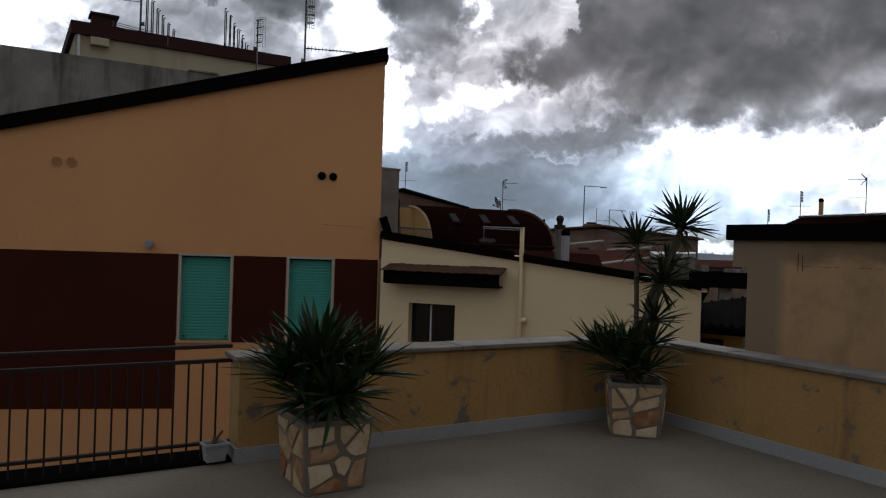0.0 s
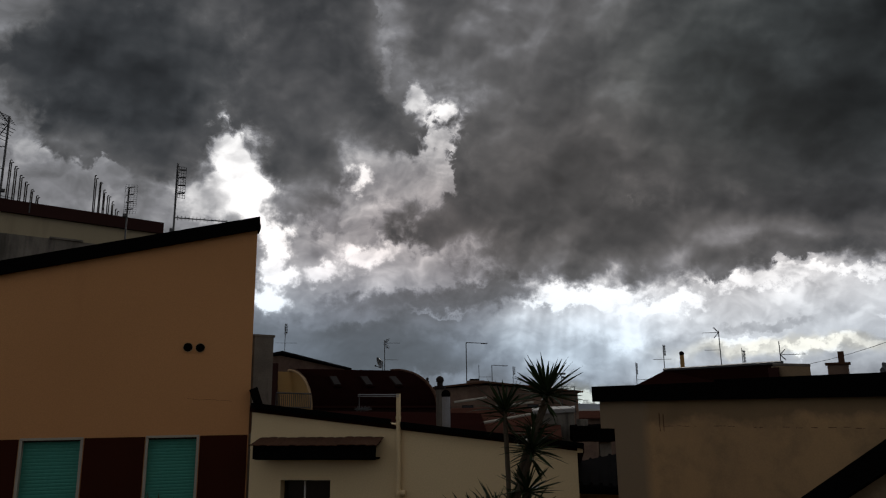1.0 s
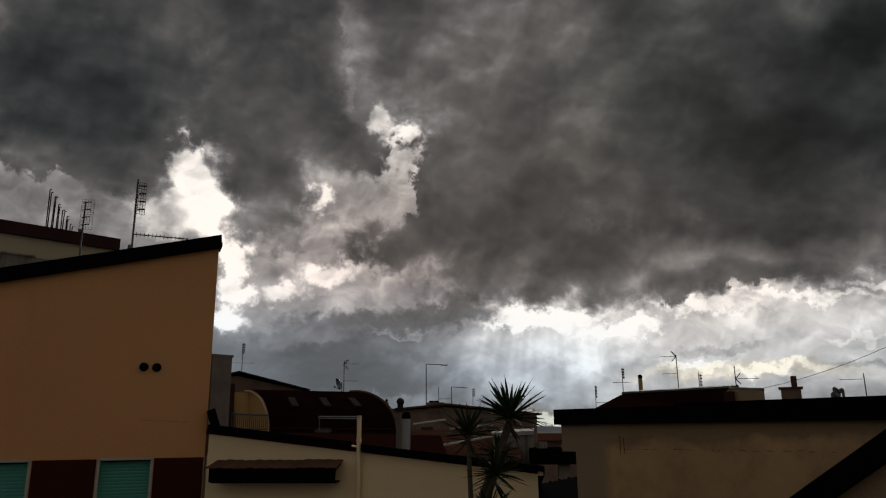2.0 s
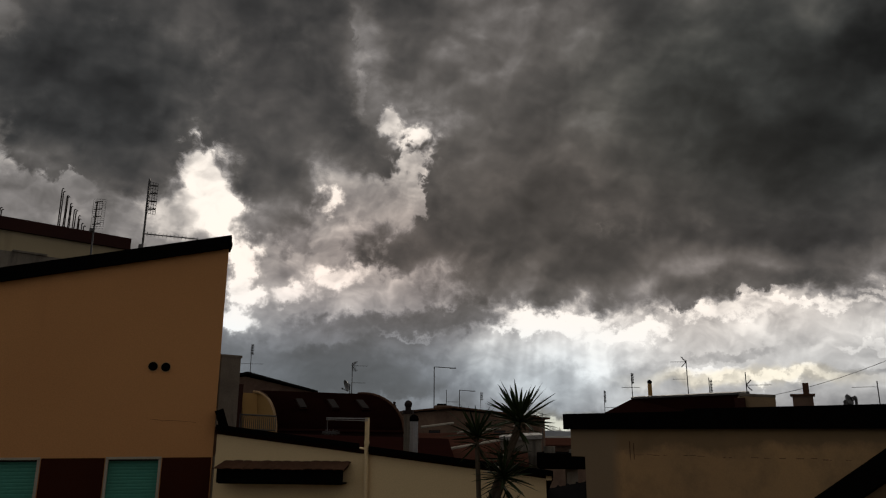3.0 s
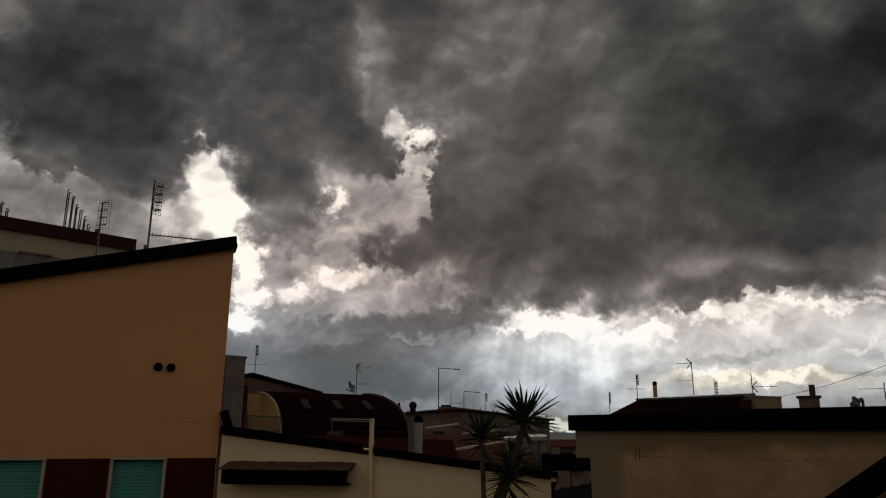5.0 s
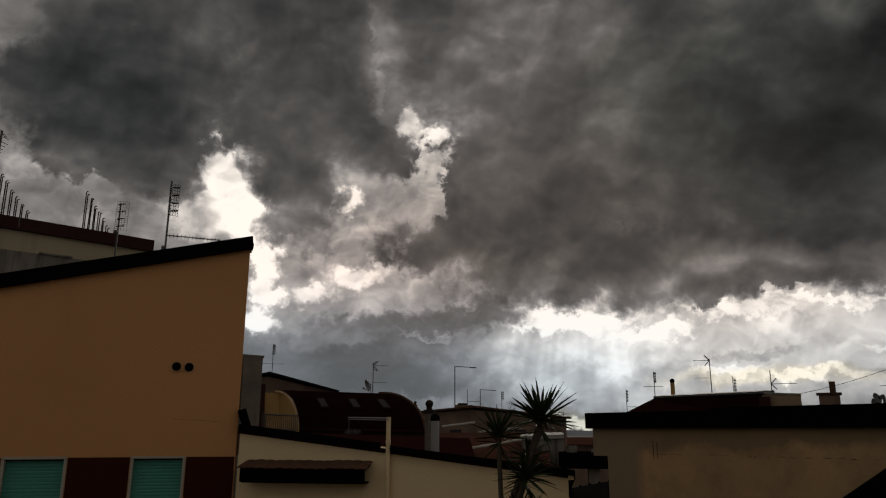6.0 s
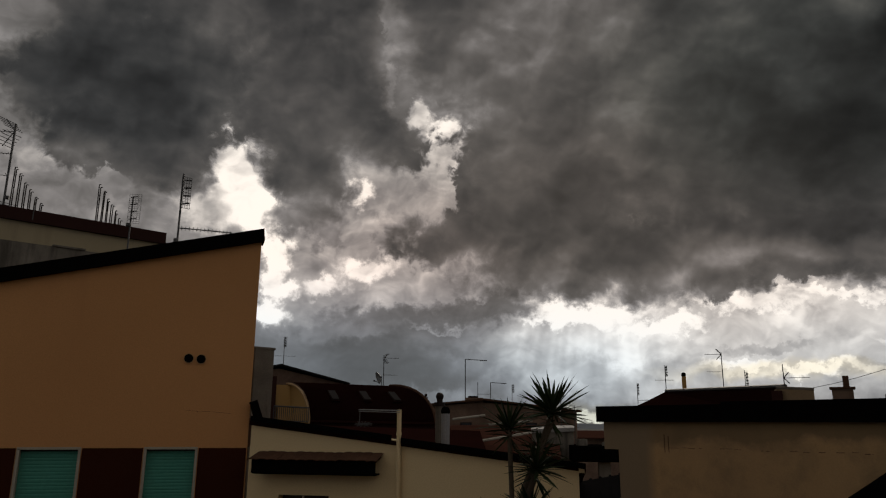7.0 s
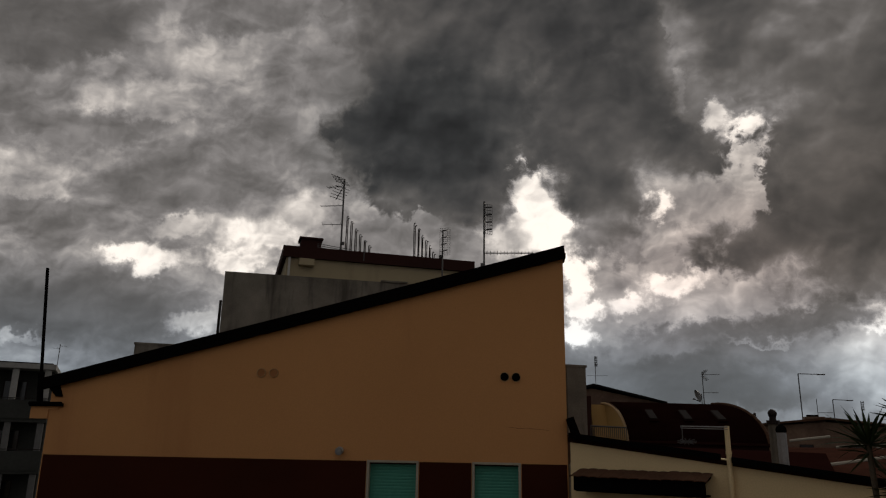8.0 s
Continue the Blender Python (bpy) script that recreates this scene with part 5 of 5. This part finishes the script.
    bm = bmesh.new()
    curve = []
    for j in range(13):
        a = math.pi / 2 * j / 12
        p = right_foot.lerp(right_top, 1 - math.cos(a))
        curve.append(Vector((p.x, p.y, right_foot.z + (right_top.z - right_foot.z) * math.sin(a) + 0.03)))
    for p, q in zip(curve, curve[1:]):
        rod(bm, p, q, 0.07, 6)
    part("verge_trim", bm, M_TILE, roof, "brown verge trim")
    part("eaves_strip", rods((left_foot + Vector((0, -0.15, 0.02)), right_foot + Vector((0, -0.15, 0.02)), 0.07)), M_REDROOF, top)


vault_building()


def pitched_house(name_label, left, right, rise_at, rise, depth, wall_mat, roof_mat, foot=-7.6, turn=None):
    """A house whose long front runs from left to right (places at its eaves), with a ridge behind."""
    top = thing("house", name_label, "house")
    d = right - left
    a = math.degrees(math.atan2(d.y, d.x))
    m = pose(left.x, left.y, 0, 0, 0, a)
    w, ze, zr = d.xy.length, left.z, right.z
    part("wall", prism([(0, foot), (w, foot), (w, zr), (w * rise_at, max(left.z, right.z) + rise - 0.15), (0, ze)], 0.1, depth), wall_mat, top, m=m)
    r = part("roof", prism([(-0.3, ze - 0.05), (w * rise_at, max(left.z, right.z) + rise), (w + 0.3, zr - 0.05), (w + 0.3, zr + 0.06), (w * rise_at, max(left.z, right.z) + rise + 0.13), (-0.3, ze + 0.06)], -0.25, depth + 0.2), roof_mat, top, m=m)
    return top, m, w


pitched_house("grey stone house with a shallow gable above the barrel roof", far(4.9, 4.0, 47), far(11.0, 3.1, 49), 0.18, 0.30, 8, M_STONEWALL, M_DARKTILE)
far_house, fm, fw = pitched_house("wide weathered house with a shallow brown gable roof", far(15.4, 1.35, 52), far(28.9, 1.15, 54), 0.47, 0.55, 9, M_STONEWALL, M_TILE)
for x in (1.0, 2.6, 4.2, 7.2, 8.9):
    w = part("window", boxes((x, 0.02, 1.1, x + 0.8, 0.12, 1.9)), M_IRON, far_house, m=fm)
    part("pane", boxes((x + 0.06, 0.005, 1.16, x + 0.74, 0.018, 1.84)), M_GLASS, w, m=fm)
c = part("ridge_chimney", boxes((4.7, 0.4, 3.1, 5.9, 1.2, 3.62)), M_STONEWALL, far_house, m=fm)
part("chimney_cap", boxes((4.9, 0.5, 3.62, 5.5, 1.1, 3.74)), M_DARKTILE, c, m=fm)


def shed_roof(label, corners, mat, drop, category="roof", wall_mat=M_STONEWALL):
    """A flat or leaning roof sheet over a plain wall, given by four corner places."""
    top = thing("low_building", label, category)
    bm = bmesh.new()
    ring = [bm.verts.new(c) for c in corners]
    bm.faces.new(ring)
    made = bmesh.ops.extrude_face_region(bm, geom=bm.faces[:])
    bmesh.ops.translate(bm, vec=(0, 0, -0.14), verts=[v for v in made["geom"] if isinstance(v, bmesh.types.BMVert)])
    part("roof", bm, mat, top)
    bm = bmesh.new()
    mid = sum(corners, Vector()) / 4
    hi = [bm.verts.new(c.lerp(mid, 0.04) - Vector((0, 0, 0.15))) for c in corners]
    lo = [bm.verts.new((v.co.x, v.co.y, drop)) for v in hi]
    bm.faces.new(hi)
    for k in range(4):
        bm.faces.new((hi[k], hi[(k + 1) % 4], lo[(k + 1) % 4], lo[k]))
    part("wall", bm, wall_mat, top)
    return top


shed_roof("long low building with a dark red sheet roof", [far(9.0, -1.6, 22), far(22.0, -1.9, 20), far(21.5, -0.35, 28), far(9.5, -0.05, 30)], M_REDROOF, -7.6, "building")
shed_roof("low building with a weathered sheet roof", [far(17.5, -0.7, 36), far(27.8, -1.4, 33), far(27.5, 0.1, 40), far(19.2, 0.05, 42)], M_OLDROOF, -7.6, "building")
shed_roof("low building with a dark red tiled roof", [far(19.0, -1.5, 26), far(27.6, -2.2, 24.5), far(27.5, -0.9, 31), far(20.0, -0.5, 32)], M_OLDROOF, -7.6, "building")
shed_roof("weathered stone wing beside the yucca", [far(25.4, -0.2, 29), far(28.65, -0.05, 28.4), far(28.65, 0.12, 32), far(25.4, 0.05, 32.5)], M_SKIRT, -7.6, "building", M_CONCRETE)
shed_roof("wide low roofs of the town", [far(-20.0, -0.6, 120), far(60.0, -0.6, 120), far(60.0, -0.2, 170), far(-20.0, -0.2, 170)], M_OLDROOF, -7.6, "building")


def roof_strip(label, p, q, r=0.07):
    tagged(finish("roof_strip", rods((p, q, r)), M_FRAME), label, "roof edge", group="pale roof edges")


roof_strip("pale metal edge of a low roof", far(19.4, 0.5, 45), far(21.9, 0.82, 46), 0.07)
roof_strip("pale metal edge of a low roof", far(20.5, -1.28, 25.2), far(25.4, -0.45, 28.4), 0.05)
roof_strip("pale metal edge of a low roof", far(22.2, 0.1, 40), far(25.5, 0.42, 41), 0.06)


def flue(label, at, height, r, cowl, mat):
    top = thing("flue", label, "chimney", group="flues")
    part("pipe", rods((at, at + Vector((0, 0, height)), r), sides=12), mat, top)
    bm = bmesh.new()
    h = at + Vector((0, 0, height))
    if cowl:
        rod(bm, h - Vector((0, 0, 0.10)), h, r * 1.35, 12)
        rod(bm, h, h + Vector((0, 0, 0.10)), r * 0.7, 12)
        bmesh.ops.create_uvsphere(bm, u_segments=12, v_segments=8, radius=r * 0.95, matrix=Matrix.Translation(h + Vector((0, 0, 0.16))))
    else:
        bmesh.ops.create_uvsphere(bm, u_segments=12, v_segments=8, radius=r * 1.15, matrix=Matrix.Translation(h + Vector((0, 0, 0.04))))
    part("cowl", bm, M_IRON if cowl else M_BLACK, top, "dark ball cowl")


flue("tall cement flue with a ball cowl", far(18.40, -2.2, 20), 1.38, 0.115, True, M_CONCRETE)
flue("zinc flue with a dark cap", far(18.86, -2.2, 19.5), 1.08, 0.11, False, M_ZINC)
flue("small brick flue on a far roof", far(17.32, 1.0, 53), 1.05, 0.11, True, M_TILE)


def street_lamp(az, el_top, d, arm, turn=0):
    foot = far(az, 0, d)
    foot.z = -7.5
    height = far(az, el_top, d).z + 7.5
    top = thing("street_lamp", "slim grey street lamp with a straight arm", "street lamp", group="street lamps")
    part("pole", rods((foot, foot + Vector((0, 0, height)), 0.042), sides=8), M_STEEL, top)
    tip = foot + Vector((0, 0, height))
    out = Vector((math.cos(radians(az + turn)), -math.sin(radians(az + turn)), 0))
    part("arm", rods((tip, tip + out * arm - Vector((0, 0, 0.08)), 0.03), sides=6), M_STEEL, top)
    part("head", boxes((-0.26, -0.08, -0.035, 0.26, 0.08, 0.035), m=Matrix.Translation(tip + out * (arm + 0.1) - Vector((0, 0, 0.1))) @ Matrix.Rotation(-radians(az), 4, "Z")), M_STEEL, top)


street_lamp(20.38, 5.08, 60, 1.4)
street_lamp(22.35, 3.3, 75, 1.25)
antenna("leaning antenna on a far roof", far(21.35, 1.0, 55), 2.25, [("yagi", 1.35, -22, 0.9, 3, 0.4, 0.02)], 0.03)
antenna("far antenna with short rungs", far(24.0, 1.2, 56), 1.9, [("panel", 1.6, 0, 0.2, 0.6, 4, 0.01)], 0.025)
antenna("antenna with a cross boom over the grey gable", far(6.3, 3.2, 48), 2.82, [("panel", 2.5, -10, 0.18, 0.65, 5, 0.012), ("yagi", 1.6, -6, 0.75, 5, 0.3, 0.014), ("yagi", 1.6, 174, 0.6, 5, 0.3, 0.014)], 0.028)
dish_mast = far(14.0, 2.3, 41.5)
antenna("antenna above the barrel roof", dish_mast, 2.2, [("corner", 2.02, 200, 0.5, 0.014), ("yagi", 2.04, -10, 0.85, 5, 0.35, 0.016), ("arm", 1.1, 0, 0.8, 0.016)], 0.032)


def dish(label, at, r, turn, tilt=20, foot=None):
    top = thing("satellite_dish", label, "satellite dish", group="satellite dishes")
    m = Matrix.Translation(at) @ Matrix.Rotation(radians(turn), 4, "Z") @ Matrix.Rotation(radians(90 + tilt), 4, "X")
    bm = bmesh.new()
    rings = []
    for k in range(6):
        q = r * k / 5
        rings.append([bm.verts.new((q * math.cos(2 * math.pi * j / 18), q * math.sin(2 * math.pi * j / 18), 0.5 * q * q / r)) for j in range(18)] if k else [bm.verts.new((0, 0, 0))])
    for a, b in zip(rings, rings[1:]):
        for j in range(18):
            bm.faces.new((a[j % len(a)], b[j], b[(j + 1) % 18]) if len(a) == 1 else (a[j], b[j], b[(j + 1) % 18], a[(j + 1) % 18]))
    bmesh.ops.solidify(bm, geom=bm.faces[:], thickness=0.02)
    part("reflector", bm, M_ZINC, top, m=m)
    part("feed_arm", rods(((0, -r, 0.5 * r), (0, -r * 0.3, r * 1.25), 0.02)), M_STEEL, top, m=m)
    part("feed", rods(((0, -r * 0.3, r * 1.2), (0, -r * 0.22, r * 1.4), 0.05)), M_STEEL, top, m=m)
    hub = m @ Vector((0, 0, -0.06))
    base = hub.copy()
    base.z = at.z - 1.2 if foot is None else foot
    part("bracket", rods((m @ Vector((0, 0, 0.01)), hub, 0.03), (hub, base, 0.02)), M_STEEL, top)


dish("grey satellite dish on the barrel roof", far(13.78, 3.66, 41.4), 0.33, -84)
antenna("floodlight pole over the roofs", far(15.12, -10.8, 48), 11.55, [("arm", 11.5, 0, 0.42, 0.075), ("arm", 11.5, 180, 0.42, 0.075), ("arm", 11.28, 0, 0.3, 0.06)], 0.03)
antenna("floodlight pole beyond the roofs", far(27.7, -11.2, 46), 11.2, [("arm", 11.15, 0, 0.28, 0.08), ("arm", 11.15, 180, 0.28, 0.08), ("arm", 10.95, 0, 0.2, 0.08)], 0.035)
antenna("thin grey pole beside the far roofs", far(28.7, -16.9, 30), 9.95, [("arm", 9.93, 180, 0.6, 0.012)], 0.02)


# ---- down between the cream and the rendered building ----
def tiled_house():
    top = thing("tiled_house", "small ochre house under a dark tiled roof", "house")
    fl, fr = far(24.6, -5.5, 13.9), far(32.2, -5.7, 13.3)
    bl, br = far(24.6, -4.75, 16.2), far(32.2, -3.3, 15.6)
    bm = bmesh.new()
    ring = [bm.verts.new(p) for p in (fl, fr, br, bl)]
    low_ring = [bm.verts.new(p - Vector((0, 0, 0.12))) for p in (fl, fr, br, bl)]
    bm.faces.new(ring)
    bm.faces.new(low_ring[::-1])
    for k in range(4):
        bm.faces.new((ring[k], ring[(k + 1) % 4], low_ring[(k + 1) % 4], low_ring[k]))
    roof = part("roof", bm, M_DARKTILE, top)
    for k in range(11):
        s = (k + 0.5) / 11
        part("roof_tile", rods((fl.lerp(fr, s) + Vector((0, 0, 0.02)), bl.lerp(br, s) + Vector((0, 0, 0.0)), 0.035), sides=6), M_DARKTILE, roof)
    wl, wr = far(24.8, 0, 14.2), far(31.9, 0, 13.6)
    plan = [wl.xy, wr.xy, far(31.9, 0, 15.4).xy, far(24.8, 0, 16.0).xy]
    part("wall", prism(plan, -7.6, 0.20, "z"), M_YELLOW, top)
    part("gutter", rods((fl + Vector((0, -0.05, -0.08)), fr + Vector((0, -0.05, -0.08)), 0.06), sides=8), M_BLACK, top)
    turn = math.degrees(math.atan2(wr.y - wl.y, wr.x - wl.x))
    p = wl.lerp(wr, 0.70)
    w = part("window", boxes((-0.16, -0.05, -0.62, 0.22, 0.02, 0.06), m=pose(p.x, p.y, 0, 0, 0, turn)), M_IRON, top)
    part("pane", boxes((-0.12, -0.06, -0.58, 0.18, -0.052, 0.02), m=pose(p.x, p.y, 0, 0, 0, turn)), M_GLASS, w)


tiled_house()


def low_rail():
    top = thing("balcony_railing", "low rusty balcony railing between the buildings", "railing")
    m = pose(5.35, 9.3, 0, 0, 0, -40)
    for z in (0.02, 0.14, -0.12):
        part("rail", boxes((-0.8, -0.02, z, 2.4, 0.02, z + 0.03)), M_FRAME if z > 0 else M_IRON, top, m=m)
    for k in range(7):
        part("bar", boxes((-0.8 + 0.5 * k, -0.012, -1.2, -0.776 + 0.5 * k, 0.012, 0.15)), M_IRON, top, m=m)
    part("slab", boxes((-0.9, -0.1, -1.35, 2.5, 1.0, -1.2)), M_CONCRETE, top, m=m)
    part("support", boxes((-0.7, 0.2, -7.6, 2.3, 0.9, -1.35)), M_TAN, top, m=m)


low_rail()


def tank_block():
    top = thing("roof_tank_block", "dark stained block with a water tank on the roof", "building")
    m = pose(*far(28.6, 0, 27).xy, 0, 0, 0, -25)
    part("block", boxes((0.1, 0, -7.6, 2.1, 3, -0.45)), M_GREYWALL, top, m=m)
    part("ledge", boxes((0.0, -0.2, -0.75, 2.3, 3, -0.55)), M_CONCRETE, top, m=m)
    part("pillar", boxes((0.85, 0.1, -0.45, 1.25, 0.5, 0.5)), M_CONCRETE, top, m=m)
    part("slab", boxes((-0.1, -0.1, 0.45, 2.3, 2.5, 1.0), bevel=0.03), M_BLACK, top, m=m)
    for x, h, r in ((0.3, 1.22, 0.2), (1.7, 1.3, 0.12), (1.3, 1.12, 0.3)):
        part("vent_stump", rods(((x, 0.4, 0.98), (x, 0.4, h), r), sides=8), M_CONCRETE, top, m=m)
    part("lower_wall", boxes((-0.6, -1.5, -7.6, 2.6, 0.0, -1.6)), M_STONEWALL, top, m=m)
    part("bucket", rods(((0.25, -0.8, -1.6), (0.25, -0.8, -1.25), 0.16), sides=10), M_RED, top, "red plastic bucket", m=m)


tank_block()


# ---- on the roof of the rendered building ----
def roof_hut():
    top = thing("roof_hut", "roof hut with a dark sheet roof and pale end wall", "roof hut")
    a, b = far(33.3, 1.55, 19.0), far(35.46, 2.60, 18.5)
    c, e = far(43.6, 2.85, 14.6), far(43.2, 1.3, 14.0)
    bm = bmesh.new()
    front = [bm.verts.new(p) for p in (far(33.3, 0.6, 19.0), a, b, c, far(43.6, 0.6, 14.6))]
    back = [bm.verts.new(v.co + Vector((1.6, 2.4, 0))) for v in front]
    bm.faces.new(front)
    bm.faces.new(back[::-1])
    for k in range(5):
        bm.faces.new((front[k], front[(k + 1) % 5], back[(k + 1) % 5], back[k]))
    part("roof", bm, M_REDROOF, top, "dark brown sheet roof")
    part("ridge_strip", rods((b + Vector((0, 0, 0.02)), c + Vector((0, 0, 0.02)), 0.035)), M_STEEL, top)
    d = far(45.3, 2.62, 14.2)
    bm = bmesh.new()
    quad = [far(43.0, 0.6, 14.5), far(43.0, 2.72, 14.5), far(45.35, 2.58, 14.2), far(45.35, 0.6, 14.2)]
    f = [bm.verts.new(p) for p in quad]
    g = [bm.verts.new(p + Vector((1.2, 1.6, 0))) for p in quad]
    bm.faces.new(f)
    bm.faces.new(g[::-1])
    for k in range(4):
        bm.faces.new((f[k], f[(k + 1) % 4], g[(k + 1) % 4], g[k]))
    part("end_wall", bm, M_RENDER, top)
    q = far(43.0, 2.6, 14.42)
    part("corner_post", boxes((-0.09, -0.05, 1.85, 0.09, 0.05, q.z), m=pose(q.x, q.y, 0, 0, 0, -43)), M_FASCIA, top, "brown corner post")
    part("end_capping", rods((quad[1] + Vector((0, 0, 0.02)), quad[2] + far(46, 2.5, 0.15) - Vector((0, 0, EYE)) + Vector((0, 0, 0.02)), 0.03)), M_SLAB, top)


roof_hut()


def rear_building():
    top = thing("rear_building", "brown rendered building that carries the roof hut", "building")
    plan = [far(a, 0, d).xy for a, d in ((32.8, 17.4), (45.9, 14.1), (45.9, 24), (32.8, 24))]
    part("wall", prism(plan, -7.6, 1.84, "z"), M_RENDER, top)
    part("roof", prism(plan, 1.84, 1.90, "z"), M_DARKTILE, top)


rear_building()


def brick_chimney(az0, az1, el0, el1, d, pot):
    top = thing("brick_chimney", "squat brown chimney with a clay pot", "chimney")
    p, q = far(az0, el1, d), far(az1, el1, d)
    w = (q - p).xy.length
    z0 = far(az0, el0, d).z
    m = pose(p.x, p.y, 0, 0, 0, math.degrees(math.atan2(q.y - p.y, q.x - p.x)))
    part("shaft", boxes((0, 0, z0 - 0.3, w, w, p.z - 0.03)), M_STONEWALL, top, m=m)
    part("cap", boxes((-0.03, -0.03, p.z - 0.03, w + 0.03, w + 0.03, p.z)), M_TILE, top, m=m)
    part("pot", boxes((w * pot, w * 0.3, p.z, w * (pot + 0.3), w * 0.6, p.z + 0.17)), M_TILE, top, m=m)


brick_chimney(46.45, 47.75, 1.7, 2.8, 12.5, 0.55)
flue("clay pipe flue on the hut", far(36.8, 2.4, 18.5), 0.42, 0.05, False, M_YELLOW)
antenna("low antenna with a side boom", far(33.42, 0.6, 20), 0.93, [("panel", 0.76, 0, 0.05, 0.30, 5, 0.005), ("yagi", 0.48, -34, 0.55, 4, 0.2, 0.008)], 0.012)
antenna("antenna with a cross boom on the hut", far(35.5, 2.3, 19), 0.74, [("panel", 0.60, 0, 0.06, 0.26, 5, 0.005), ("yagi", 0.38, -34, 0.20, 4, 0.14, 0.007), ("yagi", 0.38, 146, 0.25, 3, 0.2, 0.008)], 0.013)
antenna("tall antenna with two arrays", far(39.52, 2.6, 18), 0.88, [("yagi", 0.84, 150, 0.36, 4, 0.14, 0.008), ("corner", 0.84, -30, 0.22, 0.008), ("yagi", 0.44, 150, 0.34, 6, 0.09, 0.006)], 0.014)
antenna("short antenna on the hut", far(41.0, 2.0, 16.5), 0.60, [("panel", 0.42, 0, 0.07, 0.26, 4, 0.005)], 0.009)
antenna("antenna with a corner reflector", far(43.53, 2.3, 14.5), 0.54, [("yagi", 0.30, -38, 0.42, 5, 0.14, 0.007), ("corner", 0.30, 142, 0.18, 0.007)], 0.011)
antenna("small antenna at the roof edge", far(51.7, 0.6, 12), 0.62, [("yagi", 0.54, 130, 0.32, 6, 0.09, 0.005)], 0.010)
dish("small satellite dish on the flat roof", far(50.1, 2.40, 12), 0.085, -110, foot=1.76)
cable = bpy.data.curves.new("cable", "CURVE")
cable.dimensions, cable.bevel_depth, cable.bevel_resolution = "3D", 0.004, 1
line = cable.splines.new("POLY")
line.points.add(11)
for k in range(12):
    s = k / 11
    p = far(44.0, 2.55, 14.5).lerp(far(60.0, 8.6, 13.0), s) - Vector((0, 0, 0.45 * 4 * s * (1 - s) * 0.5))
    line.points[k].co = (*p, 1)
cable.materials.append(M_STEEL)
tagged(new("cable", cable), "thin dark overhead cable above the flat roof", "cable")
